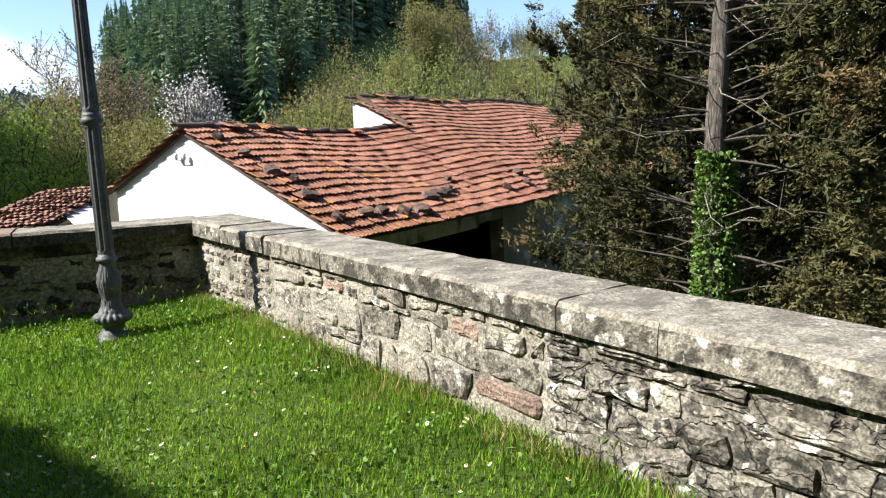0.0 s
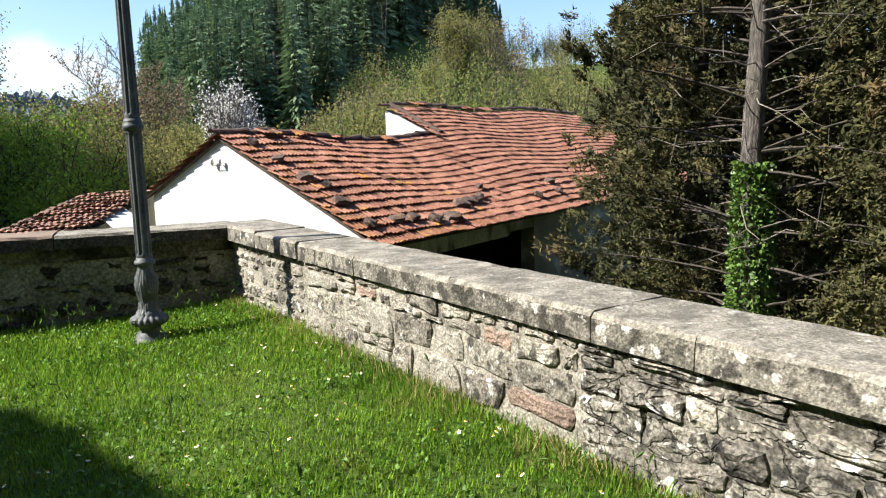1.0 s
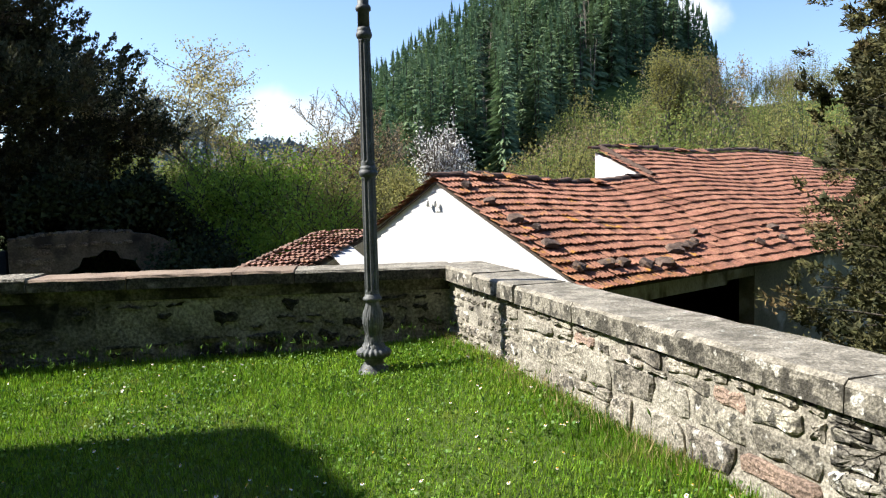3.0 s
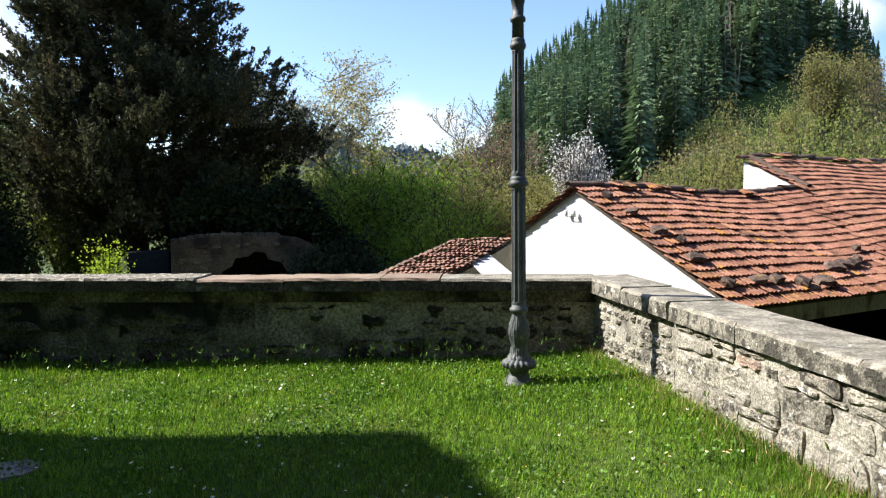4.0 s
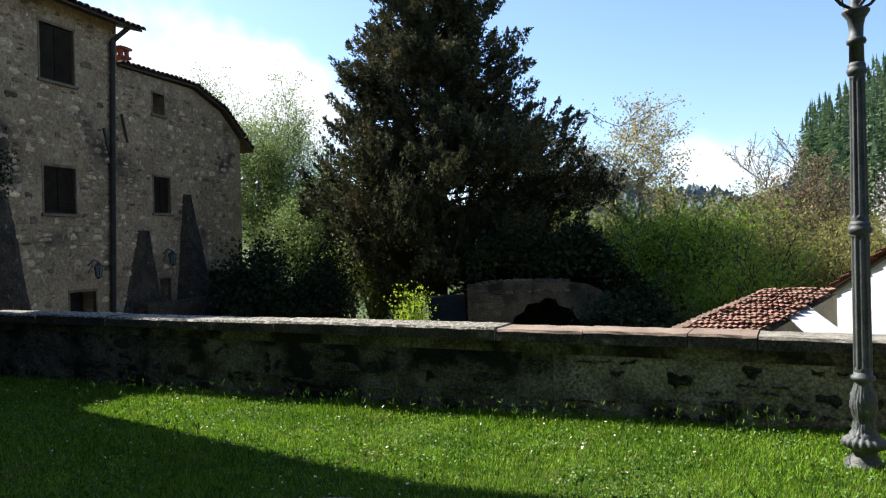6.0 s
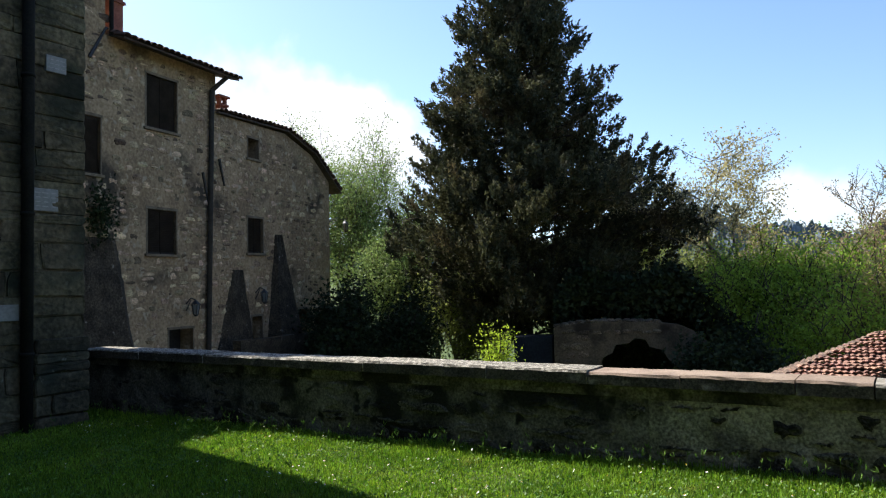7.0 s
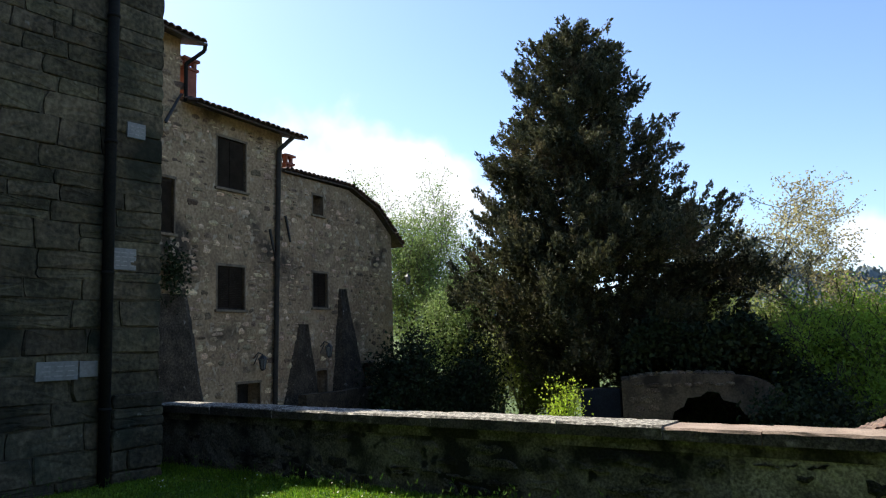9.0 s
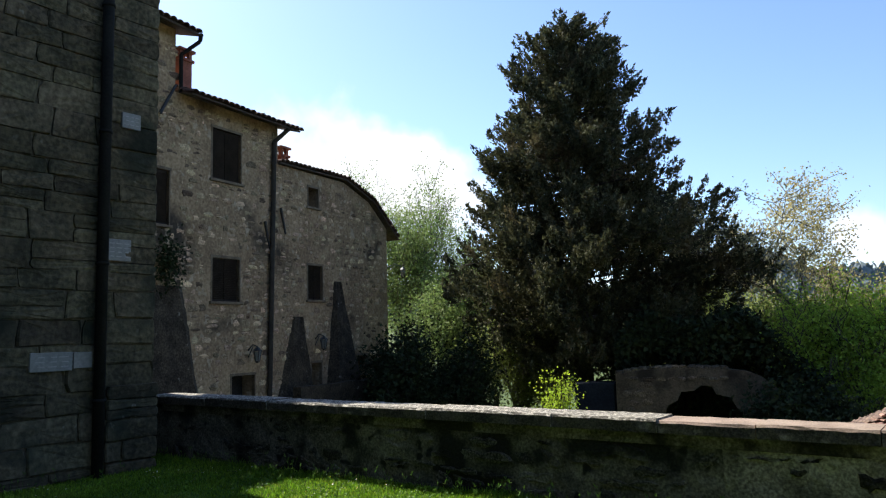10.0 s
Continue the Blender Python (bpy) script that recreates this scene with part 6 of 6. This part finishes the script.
# far woods on the ridge; distance haze is mixed into the leaf colour
rngn = np.random.default_rng(31)
n = 9000
az, r = rngn.uniform(-50, 60, n), rngn.uniform(640, 960, n)
px, py = 1 + r * np.sin(np.radians(az)), -0.4 + r * np.cos(np.radians(az))
P = np.stack([px, py, outer_z(px, py) + rngn.uniform(0, 6, n)], 1)
v, f = leaves(P, 11.0, rngn, 0.8, np.array([[0, 0, 0.8]]))
M_far = material("haze_tinted_far_wood", (0.10, 0.13, 0.15), (0.16, 0.19, 0.20), 0.01, 0.1, 1.0, 0.0, island=0.2)
tagged(raw("ridge_wood", v, f, M_far), "blue-green woods on a far ridge, haze put into their colour", "wood", kind="stuff")

# ---- lawn ----
rngn = np.random.default_rng(2)
N = 900000
x, y = rngn.uniform(-11.0, 4.4, N), rngn.uniform(-2.5, 7.2, N)
d = (x - R_O.x) * R_N.x + (y - R_O.y) * R_N.y
dist = np.hypot(x - 1.0, y + 0.3)
keep = (np.hypot((x + 2.25) / 0.36, (y - 4.0) / 0.27) > 0.7) & (d > 0.0) & (y < 7.13) & (rngn.uniform(0, 1, N) < np.clip(1.15 - dist / 22, 0.5, 1)) & ((y > 0.6) | (rngn.uniform(0, 1, N) < 0.35))
x, y = x[keep], y[keep]
n = len(x)
near_wall = np.minimum(7.1 - y, (x - R_O.x) * R_N.x + (y - R_O.y) * R_N.y)
patch = np.array([noise.noise((a * 0.9, b * 0.9, 0)) for a, b in zip(x[::1], y[::1])])
h = rngn.uniform(0.02, 0.058, n) * (1 + 0.5 * patch) * (1 + 0.7 * np.clip(1 - near_wall / 0.5, 0, 1)) 
ang = rngn.uniform(0, 2 * math.pi, n)
ln = rngn.uniform(0.1, 0.7, n) * h
w = rngn.uniform(0.0023, 0.0047, n) * np.clip(dist[keep] / 4.0, 1.0, 2.2)
z = lawn_z(x, y) - 0.005
dx, dy = np.cos(ang), np.sin(ang)
b0 = np.stack([x - dy * w, y + dx * w, z], 1)
b1 = np.stack([x + dy * w, y - dx * w, z], 1)
tp = np.stack([x + dx * ln, y + dy * ln, z + h], 1)
V = np.stack([b0, b1, tp], 1).reshape(-1, 3)
F = np.arange(n * 3).reshape(-1, 3)
tagged(raw("grass", V, F, M_grass), "fresh spring lawn grass", "grass", kind="stuff")
# clover and small broad leaves among the grass
nc = 55000
xc, yc = rngn.uniform(-8.5, 4.4, nc), rngn.uniform(0.2, 7.1, nc)
dc = (xc - R_O.x) * R_N.x + (yc - R_O.y) * R_N.y
pc = np.array([noise.noise((a * 1.3 + 3, b * 1.3, 2)) for a, b in zip(xc, yc)])
ok = (dc > 0.02) & (pc + rngn.normal(size=nc) * 0.25 > 0.0)
xc, yc = xc[ok], yc[ok]
v, f = leaves(np.stack([xc, yc, lawn_z(xc, yc) + rngn.uniform(0.015, 0.06, len(xc))], 1), 0.026, rngn, 0.95, np.array([[0, 0, 0.5]]))
tagged(raw("clover", v, f, M_clover), "patches of small clover leaves in the lawn", "clover", kind="stuff")
# taller grass stems in seed
n = 800
x, y = rngn.uniform(-10.5, 4.2, n), rngn.uniform(1.5, 7.05, n)
y = np.where(rngn.random(n) < 0.25, rngn.uniform(6.5, 7.05, n), y)
ok = ((x - R_O.x) * R_N.x + (y - R_O.y) * R_N.y) > 0.05
x, y = x[ok], y[ok]
z = lawn_z(x, y)
h = rngn.uniform(0.10, 0.24, len(x))
tip = np.stack([x + rngn.normal(size=len(x)) * 0.03, y + rngn.normal(size=len(x)) * 0.03, z + h], 1)
v, f = tubes([((a, b, c), t, 0.0022, 0.0016) for a, b, c, t in zip(x, y, z, tip)], 3)
tagged(raw("grass_stems", v, f, M_weed), "thin seeding grass stems on the lawn", "grass", kind="stuff")
v, f = leaves(tip.repeat(3, 0), 0.055, rngn, 0.22, np.array([[0, 0, 2.0]]))
tagged(raw("seed_heads", v, f, M_weed), "dark green seed heads of tall grass", "grass", kind="stuff")
# dry straw and rank blades along the foot of the sunlit parapet
n = 9000
along, away = rngn.uniform(0.1, 9.0, n), np.abs(rngn.normal(size=n)) * 0.13
x, y = R_O.x + R_D.x * along + R_N.x * (away + 0.01), R_O.y + R_D.y * along + R_N.y * (away + 0.01)
keep = np.array([noise.noise((q * 1.9, 0, 8)) for q in along]) + rngn.normal(size=n) * 0.25 > -0.05
x, y, away = x[keep], y[keep], away[keep]
z = lawn_z(x, y)
tip = np.stack([x, y, z], 1) + np.stack([rngn.normal(size=len(x)) * 0.04, rngn.normal(size=len(x)) * 0.04, rngn.uniform(0.03, 0.15, len(x)) * np.clip(1.2 - away * 2, 0.4, 1)], 1)
for name, mt, part_of, label in (("straw", M_straw, slice(0, None, 2), "dry straw at the foot of the parapet"), ("rank_grass", M_grass, slice(1, None, 2), "rank grass at the foot of the parapet")):
    a, b = np.stack([x, y, z - 0.01], 1)[part_of], tip[part_of]
    side = rngn.normal(size=a.shape) * np.array([[0.003, 0.003, 0.0]])
    tagged(raw(name, np.stack([a - side, a + side, b], 1).reshape(-1, 3), np.arange(3 * len(a)).reshape(-1, 3), mt), label, "grass", kind="stuff")
# daisies
n = 900
x, y = rngn.uniform(-10, 4, n), rngn.uniform(0.8, 7.0, n)
ok = ((x - R_O.x) * R_N.x + (y - R_O.y) * R_N.y) > 0.1
x, y = x[ok], y[ok]
cl = np.array([noise.noise((a * 0.7 + 9, b * 0.7, 4)) for a, b in zip(x, y)])
x, y = x[cl > -0.12], y[cl > -0.12]
z = lawn_z(x, y) + rngn.uniform(0.06, 0.11, len(x))
k = np.arange(10)
r0 = np.where(k % 2, 0.011, 0.014)
dv = np.stack([r0 * np.cos(k * math.pi / 5), r0 * np.sin(k * math.pi / 5), 0.003 + 0 * r0], 1)
dv = np.concatenate([[[0, 0, 0]], dv])
tl = rngn.normal(size=(len(x), 2)) * 0.3
D = dv[None] * rngn.uniform(0.6, 0.95, len(x))[:, None, None] + np.stack([x, y, z], 1)[:, None]
D[:, :, 2] += dv[None, :, 0] * tl[:, :1] + dv[None, :, 1] * tl[:, 1:]
fs = np.stack([0 * k, k + 1, (k + 1) % 10 + 1], 1)
F = (fs[None] + (np.arange(len(x)) * 11)[:, None, None]).reshape(-1, 3)
tagged(raw("daisies", D.reshape(-1, 3), F, M_daisy), "small white daisies scattered in the lawn", "daisies", kind="stuff")
v, f = tubes([((a, b, c + 0.004), (a, b, c + 0.009), 0.005, 0.004) for a, b, c in zip(x, y, z)], 6)
tagged(raw("daisy_eyes", v, f, M_daisy_eye), "yellow centres of the daisies", "daisies", kind="stuff")

# ---- bare stone in the lawn ----
bm = bmesh.new()
rng = random.Random(5)
ring = [Vector((0.36 * math.cos(a) * rng.uniform(0.8, 1.15), 0.24 * math.sin(a) * rng.uniform(0.8, 1.15), 0)) for a in np.arange(14) * 2 * math.pi / 14]
lo = [bm.verts.new((p.x, p.y, -0.06)) for p in ring]
hi = [bm.verts.new((p.x * 0.94, p.y * 0.94, 0.028 + rng.uniform(-0.006, 0.006))) for p in ring]
mid = bm.verts.new((0, 0, 0.04))
for k in range(14):
    bm.faces.new((lo[k], lo[(k + 1) % 14], hi[(k + 1) % 14], hi[k]))
    bm.faces.new((hi[k], hi[(k + 1) % 14], mid))
bmesh.ops.transform(bm, matrix=Matrix.Translation((-2.25, 4.0, -0.105)) @ pose(0, 0, 0, 0, 0, 25) @ Matrix.Diagonal((0.8, 0.85, 1, 1)), verts=bm.verts)
tagged(part("flat_stone", bm, M_damp_pale), "flat grey stone lying level with the shaded grass", "stone")
